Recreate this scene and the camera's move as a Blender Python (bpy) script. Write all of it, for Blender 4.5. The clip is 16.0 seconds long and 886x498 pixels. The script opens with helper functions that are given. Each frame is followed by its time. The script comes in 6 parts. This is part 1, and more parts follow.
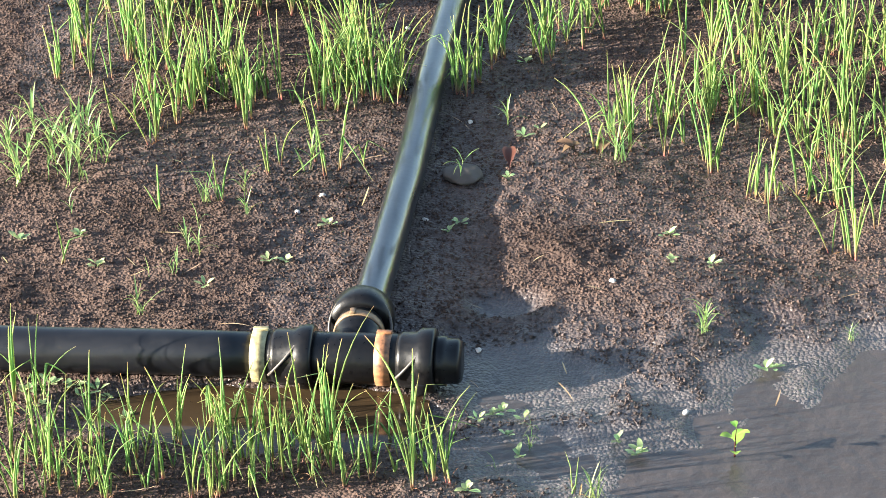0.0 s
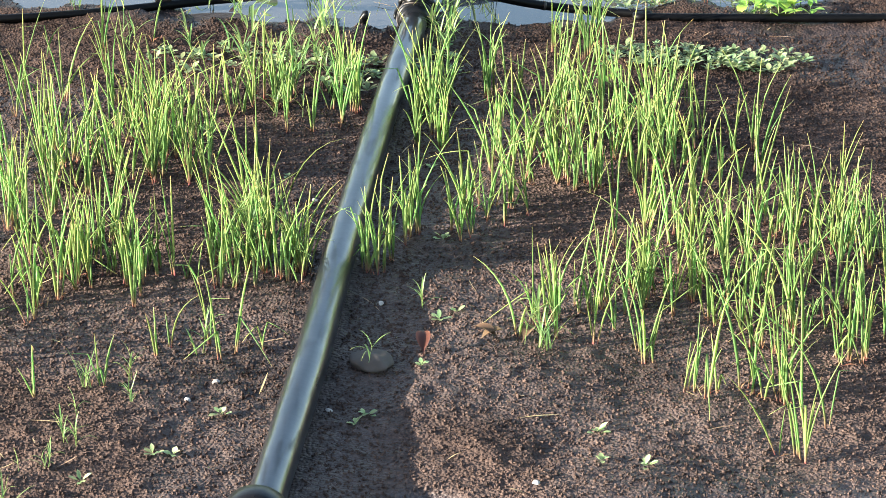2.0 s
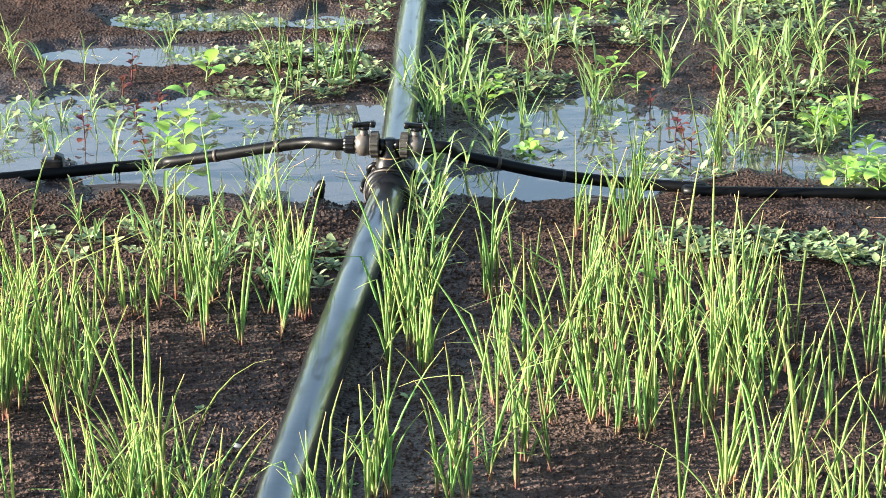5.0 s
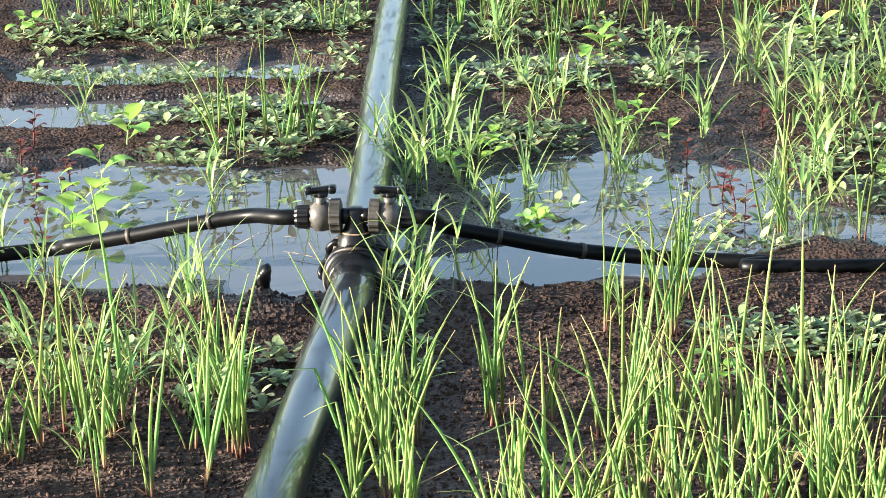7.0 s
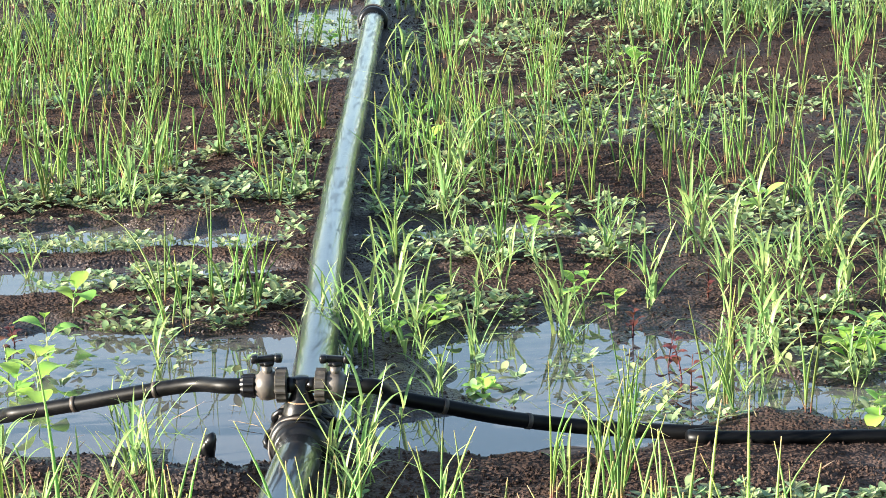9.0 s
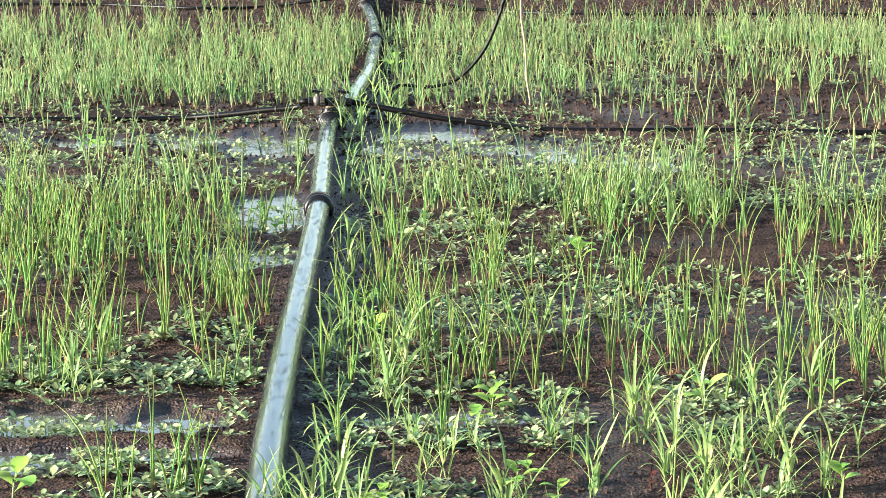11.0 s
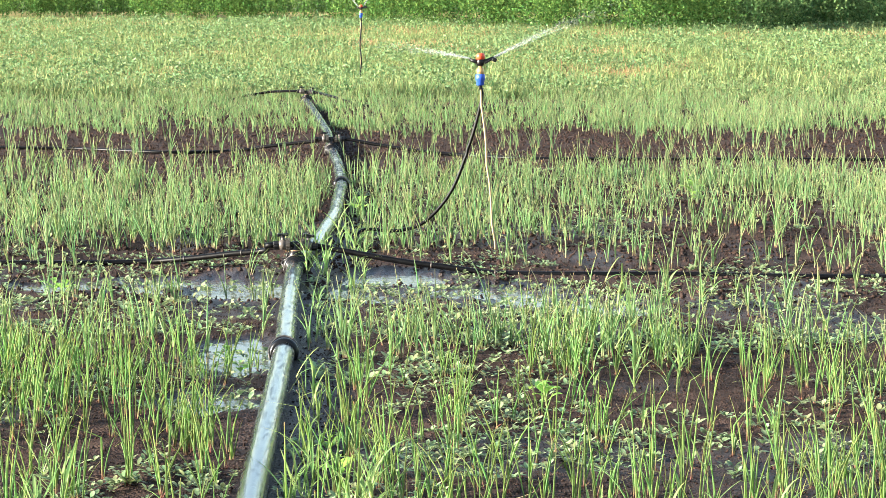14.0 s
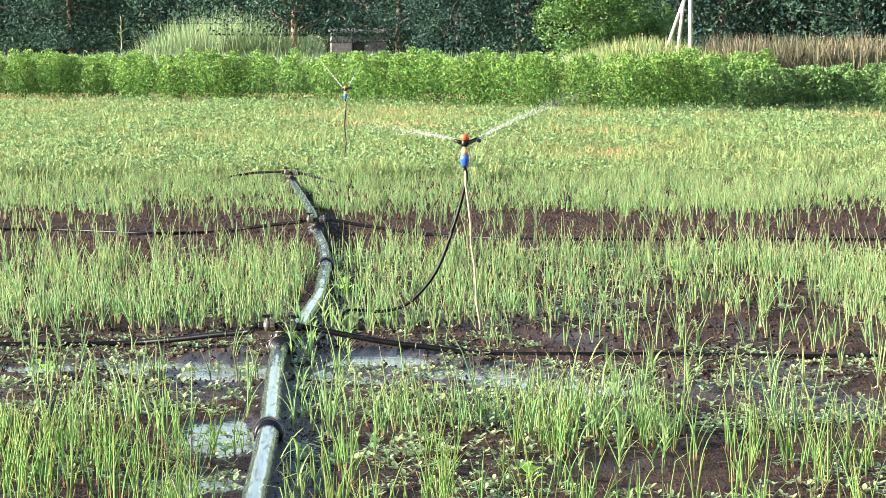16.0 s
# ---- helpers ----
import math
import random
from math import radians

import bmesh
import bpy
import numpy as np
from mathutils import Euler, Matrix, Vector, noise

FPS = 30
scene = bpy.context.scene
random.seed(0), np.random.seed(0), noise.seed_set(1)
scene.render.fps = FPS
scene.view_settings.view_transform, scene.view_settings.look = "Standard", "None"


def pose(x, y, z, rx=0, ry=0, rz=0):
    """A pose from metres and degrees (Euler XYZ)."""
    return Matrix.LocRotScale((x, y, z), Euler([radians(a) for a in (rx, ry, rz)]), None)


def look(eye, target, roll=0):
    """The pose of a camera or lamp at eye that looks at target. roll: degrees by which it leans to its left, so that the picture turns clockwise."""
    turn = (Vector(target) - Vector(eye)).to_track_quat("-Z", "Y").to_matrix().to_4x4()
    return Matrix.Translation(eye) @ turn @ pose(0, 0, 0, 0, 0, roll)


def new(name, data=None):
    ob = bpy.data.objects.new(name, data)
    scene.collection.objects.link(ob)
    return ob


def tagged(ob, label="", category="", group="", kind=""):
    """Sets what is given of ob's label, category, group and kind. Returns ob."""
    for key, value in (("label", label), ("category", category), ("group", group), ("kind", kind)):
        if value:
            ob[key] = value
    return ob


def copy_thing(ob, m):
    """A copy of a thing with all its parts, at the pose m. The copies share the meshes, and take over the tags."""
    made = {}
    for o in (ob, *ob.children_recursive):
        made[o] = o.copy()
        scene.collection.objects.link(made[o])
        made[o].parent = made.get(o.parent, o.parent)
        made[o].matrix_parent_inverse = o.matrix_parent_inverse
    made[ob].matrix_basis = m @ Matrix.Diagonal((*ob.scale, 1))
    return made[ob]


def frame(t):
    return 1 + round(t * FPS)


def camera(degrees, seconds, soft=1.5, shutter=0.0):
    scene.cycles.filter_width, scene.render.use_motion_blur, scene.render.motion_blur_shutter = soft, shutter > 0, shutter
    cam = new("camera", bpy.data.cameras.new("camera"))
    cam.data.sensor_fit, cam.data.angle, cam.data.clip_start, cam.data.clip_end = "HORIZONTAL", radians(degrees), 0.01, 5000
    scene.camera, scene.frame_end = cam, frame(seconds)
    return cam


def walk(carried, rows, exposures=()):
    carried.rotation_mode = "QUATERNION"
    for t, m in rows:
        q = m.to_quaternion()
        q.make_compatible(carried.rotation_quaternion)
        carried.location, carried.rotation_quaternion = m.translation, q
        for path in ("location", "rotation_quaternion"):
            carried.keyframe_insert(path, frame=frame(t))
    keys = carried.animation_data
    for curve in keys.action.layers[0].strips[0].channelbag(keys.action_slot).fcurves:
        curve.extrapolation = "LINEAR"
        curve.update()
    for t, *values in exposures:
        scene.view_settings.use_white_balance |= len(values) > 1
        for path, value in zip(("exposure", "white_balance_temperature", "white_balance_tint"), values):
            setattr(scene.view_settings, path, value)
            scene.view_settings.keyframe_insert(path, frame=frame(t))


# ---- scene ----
cam = camera(18.55, 16.0, soft=0.65)
PATH = [
    (0, (1.213, -3.827, 2.624), (0.9181, -1.1479, 1.3077), -2.29),
    (0.5, (1.201, -3.726, 2.578), (0.9526, -1.0160, 1.3154), -2.10),
    (1, (1.200, -3.695, 2.561), (0.9777, -0.9650, 1.3377), -1.88),
    (1.5, (1.179, -3.450, 2.457), (0.9668, -0.7002, 1.2768), -1.22),
    (2, (1.168, -3.290, 2.394), (0.9660, -0.5214, 1.2571), -0.53),
    (2.5, (1.157, -3.129, 2.326), (0.9546, -0.3397, 1.2400), -0.76),
    (3, (1.136, -2.839, 2.220), (0.9361, -0.0369, 1.1677), -0.67),
    (3.5, (1.103, -2.380, 2.058), (0.9149, 0.4305, 1.0247), -0.22),
    (4, (1.092, -2.323, 2.030), (0.9090, 0.4955, 1.0196), -0.25),
    (4.5, (1.091, -2.313, 2.026), (0.9086, 0.5180, 1.0506), -0.36),
    (5, (1.031, -1.334, 1.708), (0.8414, 1.5140, 0.7827), -0.11),
    (5.2, (1.010, -0.992, 1.607), (0.8146, 1.8601, 0.6964), 0.08),
    (7.3, (0.950, -0.000, 1.310), (0.7731, 2.8758, 0.4742), -1.68),
    (7.5, (0.950, -0.000, 1.310), (0.7728, 2.8764, 0.4764), -1.75),
    (8, (0.950, -0.000, 1.310), (0.7740, 2.8812, 0.4928), -1.65),
    (8.5, (0.950, -0.000, 1.310), (0.8000, 2.8982, 0.5499), -1.22),
    (9, (0.950, -0.000, 1.310), (0.8326, 2.9243, 0.6508), -0.87),
    (9.5, (0.950, -0.000, 1.310), (0.8613, 2.9458, 0.7493), -0.53),
    (9.7, (0.950, -0.000, 1.310), (0.8667, 2.9518, 0.7808), -0.37),
    (11.8, (0.950, -0.000, 1.310), (0.9181, 2.9675, 0.8706), 0.11),
    (12, (0.950, -0.000, 1.310), (0.9253, 2.9689, 0.8801), 0.17),
    (12.5, (0.950, 0.000, 1.310), (0.9347, 2.9756, 0.9285), 0.08),
    (13, (0.950, -0.000, 1.310), (0.9232, 2.9812, 0.9759), 0.02),
    (13.5, (0.950, 0.000, 1.310), (0.9253, 2.9833, 0.9944), 0.02),
    (14, (0.950, 0.000, 1.310), (0.9331, 2.9852, 1.0124), 0.07),
    (14.5, (0.950, 0.000, 1.310), (0.9431, 2.9869, 1.0300), 0.11),
    (15, (0.950, 0.000, 1.310), (0.9488, 2.9894, 1.0582), -0.04),
    (15.5, (0.950, 0.000, 1.310), (0.9367, 2.9924, 1.0971), -0.25),
    (16, (0.950, 0.000, 1.310), (0.9500, 2.9927, 1.1011), 0.00),
]
walk(cam, [(t, look(eye, target, roll)) for t, eye, target, roll in PATH],
     exposures=((0.0, 2.56), (1.0, 2.54), (2.5, 2.46), (3.5, 2.46), (5.0, 2.42), (7.5, 2.40), (9.5, 2.40), (12.0, 2.42), (16.0, 2.46)))

# ---------------------------------------------------------------- light
SUN_EL, SUN_AZ = 14.0, 196.0        # degrees; azimuth of the way to the sun, counted from +x
world = bpy.data.worlds.new("sky_world")
scene.world = world
world.use_nodes = True
wn = world.node_tree.nodes
sky = wn.new("ShaderNodeTexSky")
sky.sky_type = 'NISHITA'
sky.sun_disc = False
sky.sun_elevation = radians(SUN_EL)
sky.sun_rotation = radians(90 - SUN_AZ)
sky.air_density, sky.dust_density, sky.ozone_density = 1.0, 1.2, 1.0
wn["Background"].inputs["Strength"].default_value = 0.090
world.node_tree.links.new(sky.outputs[0], wn["Background"].inputs["Color"])

sun_data = bpy.data.lights.new("sun", 'SUN')
sun_data.energy = 5.0
sun_data.angle = radians(0.6)
sun_data.color = (1.0, 0.94, 0.83)
sun = new("sun", sun_data)
sun_way = Vector((math.cos(radians(SUN_EL)) * math.cos(radians(SUN_AZ)),
                  math.cos(radians(SUN_EL)) * math.sin(radians(SUN_AZ)), math.sin(radians(SUN_EL))))
sun.matrix_world = look(sun_way * 50, (0, 0, 0))

# ---------------------------------------------------------------- materials
def nodes_of(m):
    m.use_nodes = True
    return m.node_tree.nodes, m.node_tree.links


def two_scale(n, l, lo, hi, fine, coarse, detail=6.0, coord="Object"):
    """A colour between lo and hi by noise at two sizes. Returns the colour socket and the fine noise."""
    tc = n.new("ShaderNodeTexCoord")
    a, b = n.new("ShaderNodeTexNoise"), n.new("ShaderNodeTexNoise")
    for tex, s in ((a, fine), (b, coarse)):
        tex.inputs["Scale"].default_value = s
        tex.inputs["Detail"].default_value = detail
        l.new(tc.outputs[coord], tex.inputs["Vector"])
    mx = n.new("ShaderNodeMath")
    mx.operation = 'MULTIPLY_ADD'
    mx.inputs[1].default_value = 0.5
    half = n.new("ShaderNodeMath")
    half.operation = 'MULTIPLY'
    half.inputs[1].default_value = 0.5
    l.new(b.outputs["Fac"], half.inputs[0])
    l.new(a.outputs["Fac"], mx.inputs[0])
    l.new(half.outputs[0], mx.inputs[2])
    ramp = n.new("ShaderNodeValToRGB")
    ramp.color_ramp.elements[0].position, ramp.color_ramp.elements[1].position = 0.34, 0.66
    ramp.color_ramp.elements[0].color, ramp.color_ramp.elements[1].color = (*lo, 1), (*hi, 1)
    l.new(mx.outputs[0], ramp.inputs[0])
    return ramp.outputs[0], a.outputs["Fac"]


def surface(name, lo, hi, rough=0.6, fine=60.0, coarse=6.0, bump=0.2, bump_m=0.002, metal=0.0, spec=0.5, rough_var=0.15):
    m = bpy.data.materials.new(name)
    n, l = nodes_of(m)
    p = n["Principled BSDF"]
    col, f = two_scale(n, l, lo, hi, fine, coarse)
    l.new(col, p.inputs["Base Color"])
    p.inputs["Metallic"].default_value = metal
    p.inputs["Specular IOR Level"].default_value = spec
    mr = n.new("ShaderNodeMapRange")
    mr.inputs["To Min"].default_value, mr.inputs["To Max"].default_value = max(0.02, rough - rough_var), min(1, rough + rough_var)
    l.new(f, mr.inputs["Value"])
    l.new(mr.outputs[0], p.inputs["Roughness"])
    if bump:
        bp = n.new("ShaderNodeBump")
        bp.inputs["Strength"].default_value, bp.inputs["Distance"].default_value = bump, bump_m
        l.new(f, bp.inputs["Height"])
        l.new(bp.outputs[0], p.inputs["Normal"])
    return m


def leaf_material(name, stops, through_light=0.4, rough=0.45, vary=0.25, hue=0.03, spec=0.4):
    """A leaf: colour runs along the blade, each blade differs a little, and light passes through."""
    m = bpy.data.materials.new(name)
    n, l = nodes_of(m)
    p, out = n["Principled BSDF"], n["Material Output"]
    at = n.new("ShaderNodeAttribute")
    at.attribute_name = "along"
    ramp = n.new("ShaderNodeValToRGB")
    els = ramp.color_ramp.elements
    while len(els) < len(stops):
        els.new(0.5)
    for e, (pos, c) in zip(els, stops):
        e.position, e.color = pos, (*c, 1)
    l.new(at.outputs["Fac"], ramp.inputs[0])
    geo, info = n.new("ShaderNodeNewGeometry"), n.new("ShaderNodeObjectInfo")
    add = n.new("ShaderNodeMath")
    add.operation = 'ADD'
    l.new(geo.outputs["Random Per Island"], add.inputs[0])
    l.new(info.outputs["Random"], add.inputs[1])
    fr = n.new("ShaderNodeMath")
    fr.operation = 'FRACT'
    l.new(add.outputs[0], fr.inputs[0])
    hs = n.new("ShaderNodeHueSaturation")
    for sock, lo, hi in (("Value", 1 - vary, 1 + vary), ("Hue", 0.5 - hue, 0.5 + hue)):
        mr = n.new("ShaderNodeMapRange")
        mr.inputs["To Min"].default_value, mr.inputs["To Max"].default_value = lo, hi
        if sock == "Hue":
            mul = n.new("ShaderNodeMath")
            mul.operation = 'MULTIPLY'
            mul.inputs[1].default_value = 7.31
            f2 = n.new("ShaderNodeMath")
            f2.operation = 'FRACT'
            l.new(fr.outputs[0], mul.inputs[0])
            l.new(mul.outputs[0], f2.inputs[0])
            l.new(f2.outputs[0], mr.inputs["Value"])
        else:
            l.new(fr.outputs[0], mr.inputs["Value"])
        l.new(mr.outputs[0], hs.inputs[sock])
    l.new(ramp.outputs[0], hs.inputs["Color"])
    l.new(hs.outputs[0], p.inputs["Base Color"])
    p.inputs["Roughness"].default_value = rough
    p.inputs["Specular IOR Level"].default_value = spec
    tr = n.new("ShaderNodeBsdfTranslucent")
    l.new(hs.outputs[0], tr.inputs["Color"])
    mix = n.new("ShaderNodeMixShader")
    mix.inputs[0].default_value = through_light
    l.new(p.outputs[0], mix.inputs[1])
    l.new(tr.outputs[0], mix.inputs[2])
    l.new(mix.outputs[0], out.inputs["Surface"])
    return m


def soil_material():
    m = bpy.data.materials.new("wet_brown_soil")
    n, l = nodes_of(m)
    p = n["Principled BSDF"]
    col, f = two_scale(n, l, (0.031, 0.0197, 0.0157), (0.123, 0.082, 0.066), 90.0, 3.5, 8.0)
    tc = n.new("ShaderNodeTexCoord")
    crumb = n.new("ShaderNodeTexVoronoi")
    crumb.inputs["Scale"].default_value = 125.0
    crumb.inputs["Randomness"].default_value = 1.0
    l.new(tc.outputs["Object"], crumb.inputs["Vector"])
    speck = n.new("ShaderNodeTexNoise")
    speck.inputs["Scale"].default_value, speck.inputs["Detail"].default_value = 340.0, 3.0
    l.new(tc.outputs["Object"], speck.inputs["Vector"])
    wet = n.new("ShaderNodeAttribute")
    wet.attribute_name = "wet"
    # wet soil: darker and glossier
    dark = n.new("ShaderNodeMix")
    dark.data_type = 'RGBA'
    dark.blend_type = 'MULTIPLY'
    dark.inputs[7].default_value = (0.70, 0.74, 0.80, 1)
    l.new(wet.outputs["Fac"], dark.inputs[0])
    damp = n.new("ShaderNodeAttribute")
    damp.attribute_name = "damp"
    soak = n.new("ShaderNodeMix")
    soak.data_type = 'RGBA'
    soak.blend_type = 'MULTIPLY'
    soak.inputs[7].default_value = (0.50, 0.46, 0.44, 1)
    l.new(damp.outputs["Fac"], soak.inputs[0])
    l.new(col, soak.inputs[6])
    silt = n.new("ShaderNodeAttribute")
    silt.attribute_name = "silt"
    settle = n.new("ShaderNodeMix")
    settle.data_type = 'RGBA'
    fines, _ = two_scale(n, l, (0.090, 0.076, 0.070), (0.200, 0.172, 0.156), 40.0, 5.0, 6.0)
    l.new(silt.outputs["Fac"], settle.inputs[0])
    l.new(soak.outputs[2], settle.inputs[6])
    l.new(fines, settle.inputs[7])
    l.new(settle.outputs[2], dark.inputs[6])
    # dry and grassy field far off
    field = n.new("ShaderNodeAttribute")
    field.attribute_name = "field"
    far, _ = two_scale(n, l, (0.16, 0.16, 0.05), (0.33, 0.24, 0.10), 2.2, 0.23, 5.0)
    fm = n.new("ShaderNodeMix")
    fm.data_type = 'RGBA'
    l.new(field.outputs["Fac"], fm.inputs[0])
    l.new(dark.outputs[2], fm.inputs[6])
    l.new(far, fm.inputs[7])
    l.new(fm.outputs[2], p.inputs["Base Color"])
    mr = n.new("ShaderNodeMapRange")
    mr.inputs["To Min"].default_value, mr.inputs["To Max"].default_value = 0.85, 0.30
    l.new(wet.outputs["Fac"], mr.inputs["Value"])
    l.new(mr.outputs[0], p.inputs["Roughness"])
    b1, b2 = n.new("ShaderNodeBump"), n.new("ShaderNodeBump")
    b1.inputs["Strength"].default_value, b1.inputs["Distance"].default_value = 0.85, 0.0055
    b2.inputs["Strength"].default_value, b2.inputs["Distance"].default_value = 0.6, 0.003
    b1.invert = True
    l.new(crumb.outputs["Distance"], b1.inputs["Height"])
    l.new(speck.outputs["Fac"], b2.inputs["Height"])
    l.new(b1.outputs[0], b2.inputs["Normal"])
    l.new(b2.outputs[0], p.inputs["Normal"])
    shine = n.new("ShaderNodeMapRange")
    shine.inputs["To Min"].default_value, shine.inputs["To Max"].default_value = 0.10, 0.45
    l.new(wet.outputs["Fac"], shine.inputs["Value"])
    l.new(shine.outputs[0], p.inputs["Specular IOR Level"])
    return m


def water_material(name, body, rough=0.03, ior=1.9, coat=1.0, ripple=14.0, relief=0.12):
    """Shallow silty water: mud shows in it, the sky lies on it."""
    m = bpy.data.materials.new(name)
    n, l = nodes_of(m)
    p = n["Principled BSDF"]
    col, f = two_scale(n, l, tuple(c * 0.8 for c in body), tuple(c * 1.25 for c in body), 9.0, 2.0)
    l.new(col, p.inputs["Base Color"])
    p.inputs["Roughness"].default_value = rough
    p.inputs["IOR"].default_value = ior
    p.inputs["Specular IOR Level"].default_value = 0.5
    p.inputs["Coat Weight"].default_value = coat
    p.inputs["Coat Roughness"].default_value = 0.01
    p.inputs["Coat IOR"].default_value = 1.75
    tc = n.new("ShaderNodeTexCoord")
    rip = n.new("ShaderNodeTexNoise")
    rip.inputs["Scale"].default_value, rip.inputs["Detail"].default_value = ripple, 4.0
    l.new(tc.outputs["Object"], rip.inputs["Vector"])
    bp = n.new("ShaderNodeBump")
    bp.inputs["Strength"].default_value, bp.inputs["Distance"].default_value = relief, 0.004
    l.new(rip.outputs["Fac"], bp.inputs["Height"])
    l.new(bp.outputs[0], p.inputs["Normal"])
    l.new(bp.outputs[0], p.inputs["Coat Normal"])
    return m


def pipe_material():
    """Black polyethylene with a wet sheen, long scuffs and a little green algae low on its flanks."""
    m = bpy.data.materials.new("black_polyethylene_pipe")
    n, l = nodes_of(m)
    p = n["Principled BSDF"]
    col, f = two_scale(n, l, (0.004, 0.005, 0.007), (0.014, 0.015, 0.019), 60.0, 5.0)
    tc = n.new("ShaderNodeTexCoord")
    mp = n.new("ShaderNodeMapping")
    mp.inputs["Scale"].default_value = (30, 3.0, 30)
    l.new(tc.outputs["Object"], mp.inputs["Vector"])
    streak = n.new("ShaderNodeTexNoise")
    streak.inputs["Scale"].default_value, streak.inputs["Detail"].default_value = 1.0, 5.0
    l.new(mp.outputs[0], streak.inputs["Vector"])
    ramp = n.new("ShaderNodeValToRGB")
    ramp.color_ramp.elements[0].position, ramp.color_ramp.elements[1].position = 0.70, 0.88
    l.new(streak.outputs["Fac"], ramp.inputs[0])
    mix = n.new("ShaderNodeMix")
    mix.data_type = 'RGBA'
    mix.inputs[7].default_value = (0.030, 0.031, 0.020, 1)
    l.new(ramp.outputs[0], mix.inputs[0])
    l.new(col, mix.inputs[6])
    l.new(mix.outputs[2], p.inputs["Base Color"])
    mr = n.new("ShaderNodeMapRange")
    mr.inputs["To Min"].default_value, mr.inputs["To Max"].default_value = 0.22, 0.42
    l.new(streak.outputs["Fac"], mr.inputs["Value"])
    l.new(mr.outputs[0], p.inputs["Roughness"])
    scuff = n.new("ShaderNodeMapping")
    scuff.inputs["Scale"].default_value = (55, 9.0, 55)
    l.new(tc.outputs["Object"], scuff.inputs["Vector"])
    mud = n.new("ShaderNodeTexNoise")
    mud.inputs["Scale"].default_value, mud.inputs["Detail"].default_value, mud.inputs["Distortion"].default_value = 1.0, 6.0, 0.8
    l.new(scuff.outputs[0], mud.inputs["Vector"])
    sheen = n.new("ShaderNodeMapRange")
    sheen.inputs["From Min"].default_value, sheen.inputs["From Max"].default_value = 0.52, 0.68
    sheen.inputs["To Min"].default_value, sheen.inputs["To Max"].default_value = 0.85, 0.10
    l.new(mud.outputs["Fac"], sheen.inputs["Value"])
    l.new(sheen.outputs[0], p.inputs["Coat Weight"])
    p.inputs["IOR"].default_value = 1.5
    p.inputs["Specular IOR Level"].default_value = 0.45
    p.inputs["Coat Weight"].default_value, p.inputs["Coat Roughness"].default_value, p.inputs["Coat IOR"].default_value = 0.8, 0.06, 1.5
    bp = n.new("ShaderNodeBump")
    bp.inputs["Strength"].default_value, bp.inputs["Distance"].default_value = 0.15, 0.0015
    l.new(f, bp.inputs["Height"])
    l.new(bp.outputs[0], p.inputs["Normal"])
    return m


SOIL = soil_material()
WATER = water_material("silty_puddle_water", (0.066, 0.062, 0.064), 0.02, 1.66, 0.0, 14.0, 0.05)
MUDWATER = water_material("brown_mud_water", (0.040, 0.026, 0.014), 0.05, 1.33, 0.0)
THINWATER = water_material("thin_broken_water", (0.075, 0.065, 0.060), 0.12, 1.40, 0.0, 22.0, 0.4)
MUDFILM = water_material("mud_film_water", (0.050, 0.040, 0.036), 0.30, 1.40, 0.0, 38.0, 0.8)
PIPE = pipe_material()
FEEDER = surface("black_feeder_pipe", (0.003, 0.0035, 0.005), (0.009, 0.0095, 0.012), 0.36, 45, 5, 0.15, 0.0012, spec=0.4, rough_var=0.1)
HOSE = surface("black_hose", (0.0012, 0.0012, 0.0015), (0.0035, 0.0034, 0.0036), 0.42, 70, 8, 0.1, 0.0006, spec=0.14)
RUBBER = surface("black_moulded_plastic", (0.003, 0.003, 0.0035), (0.007, 0.0065, 0.007), 0.33, 90, 12, 0.25, 0.001, spec=0.28)
MUDDY = surface("mud_stained_plastic", (0.006, 0.005, 0.004), (0.040, 0.027, 0.019), 0.55, 55, 22, 0.5, 0.002)
NUT = surface("grime_dark_union_nut", (0.014, 0.012, 0.010), (0.055, 0.048, 0.040), 0.5, 70, 20, 0.4, 0.001)
GREYPVC = surface("grey_weathered_pvc", (0.030, 0.025, 0.021), (0.105, 0.090, 0.078), 0.5, 60, 14, 0.3, 0.001)
BRASSY = surface("ochre_clamp_band", (0.12, 0.072, 0.040), (0.32, 0.205, 0.115), 0.45, 70, 16, 0.3, 0.001, metal=0.2)
YELLOWBAND = surface("pale_yellow_clamp_band", (0.075, 0.060, 0.030), (0.42, 0.36, 0.19), 0.5, 90, 24, 0.3, 0.001)
ORANGEBAND = surface("rusty_orange_clamp_band", (0.050, 0.022, 0.012), (0.38, 0.17, 0.075), 0.5, 90, 24, 0.4, 0.001)
STEEL = surface("dull_steel_wire", (0.22, 0.22, 0.23), (0.42, 0.42, 0.42), 0.38, 80, 12, 0.1, 0.0005, metal=0.8)
BLUE = surface("blue_plastic", (0.012, 0.05, 0.32), (0.03, 0.10, 0.50), 0.4, 60, 12, 0.1, 0.001)
RED = surface("orange_red_plastic", (0.55, 0.05, 0.015), (0.75, 0.10, 0.03), 0.4, 60, 12, 0.1, 0.001)
TAN = surface("brass_sprinkler_body", (0.42, 0.24, 0.08), (0.60, 0.38, 0.16), 0.4, 60, 12, 0.1, 0.001, metal=0.5)
CANE = surface("dry_bamboo_cane", (0.20, 0.14, 0.065), (0.36, 0.27, 0.14), 0.6, 40, 6, 0.3, 0.002)
STONE = surface("grey_brown_stone", (0.034, 0.026, 0.021), (0.085, 0.066, 0.053), 0.75, 40, 9, 0.5, 0.003)
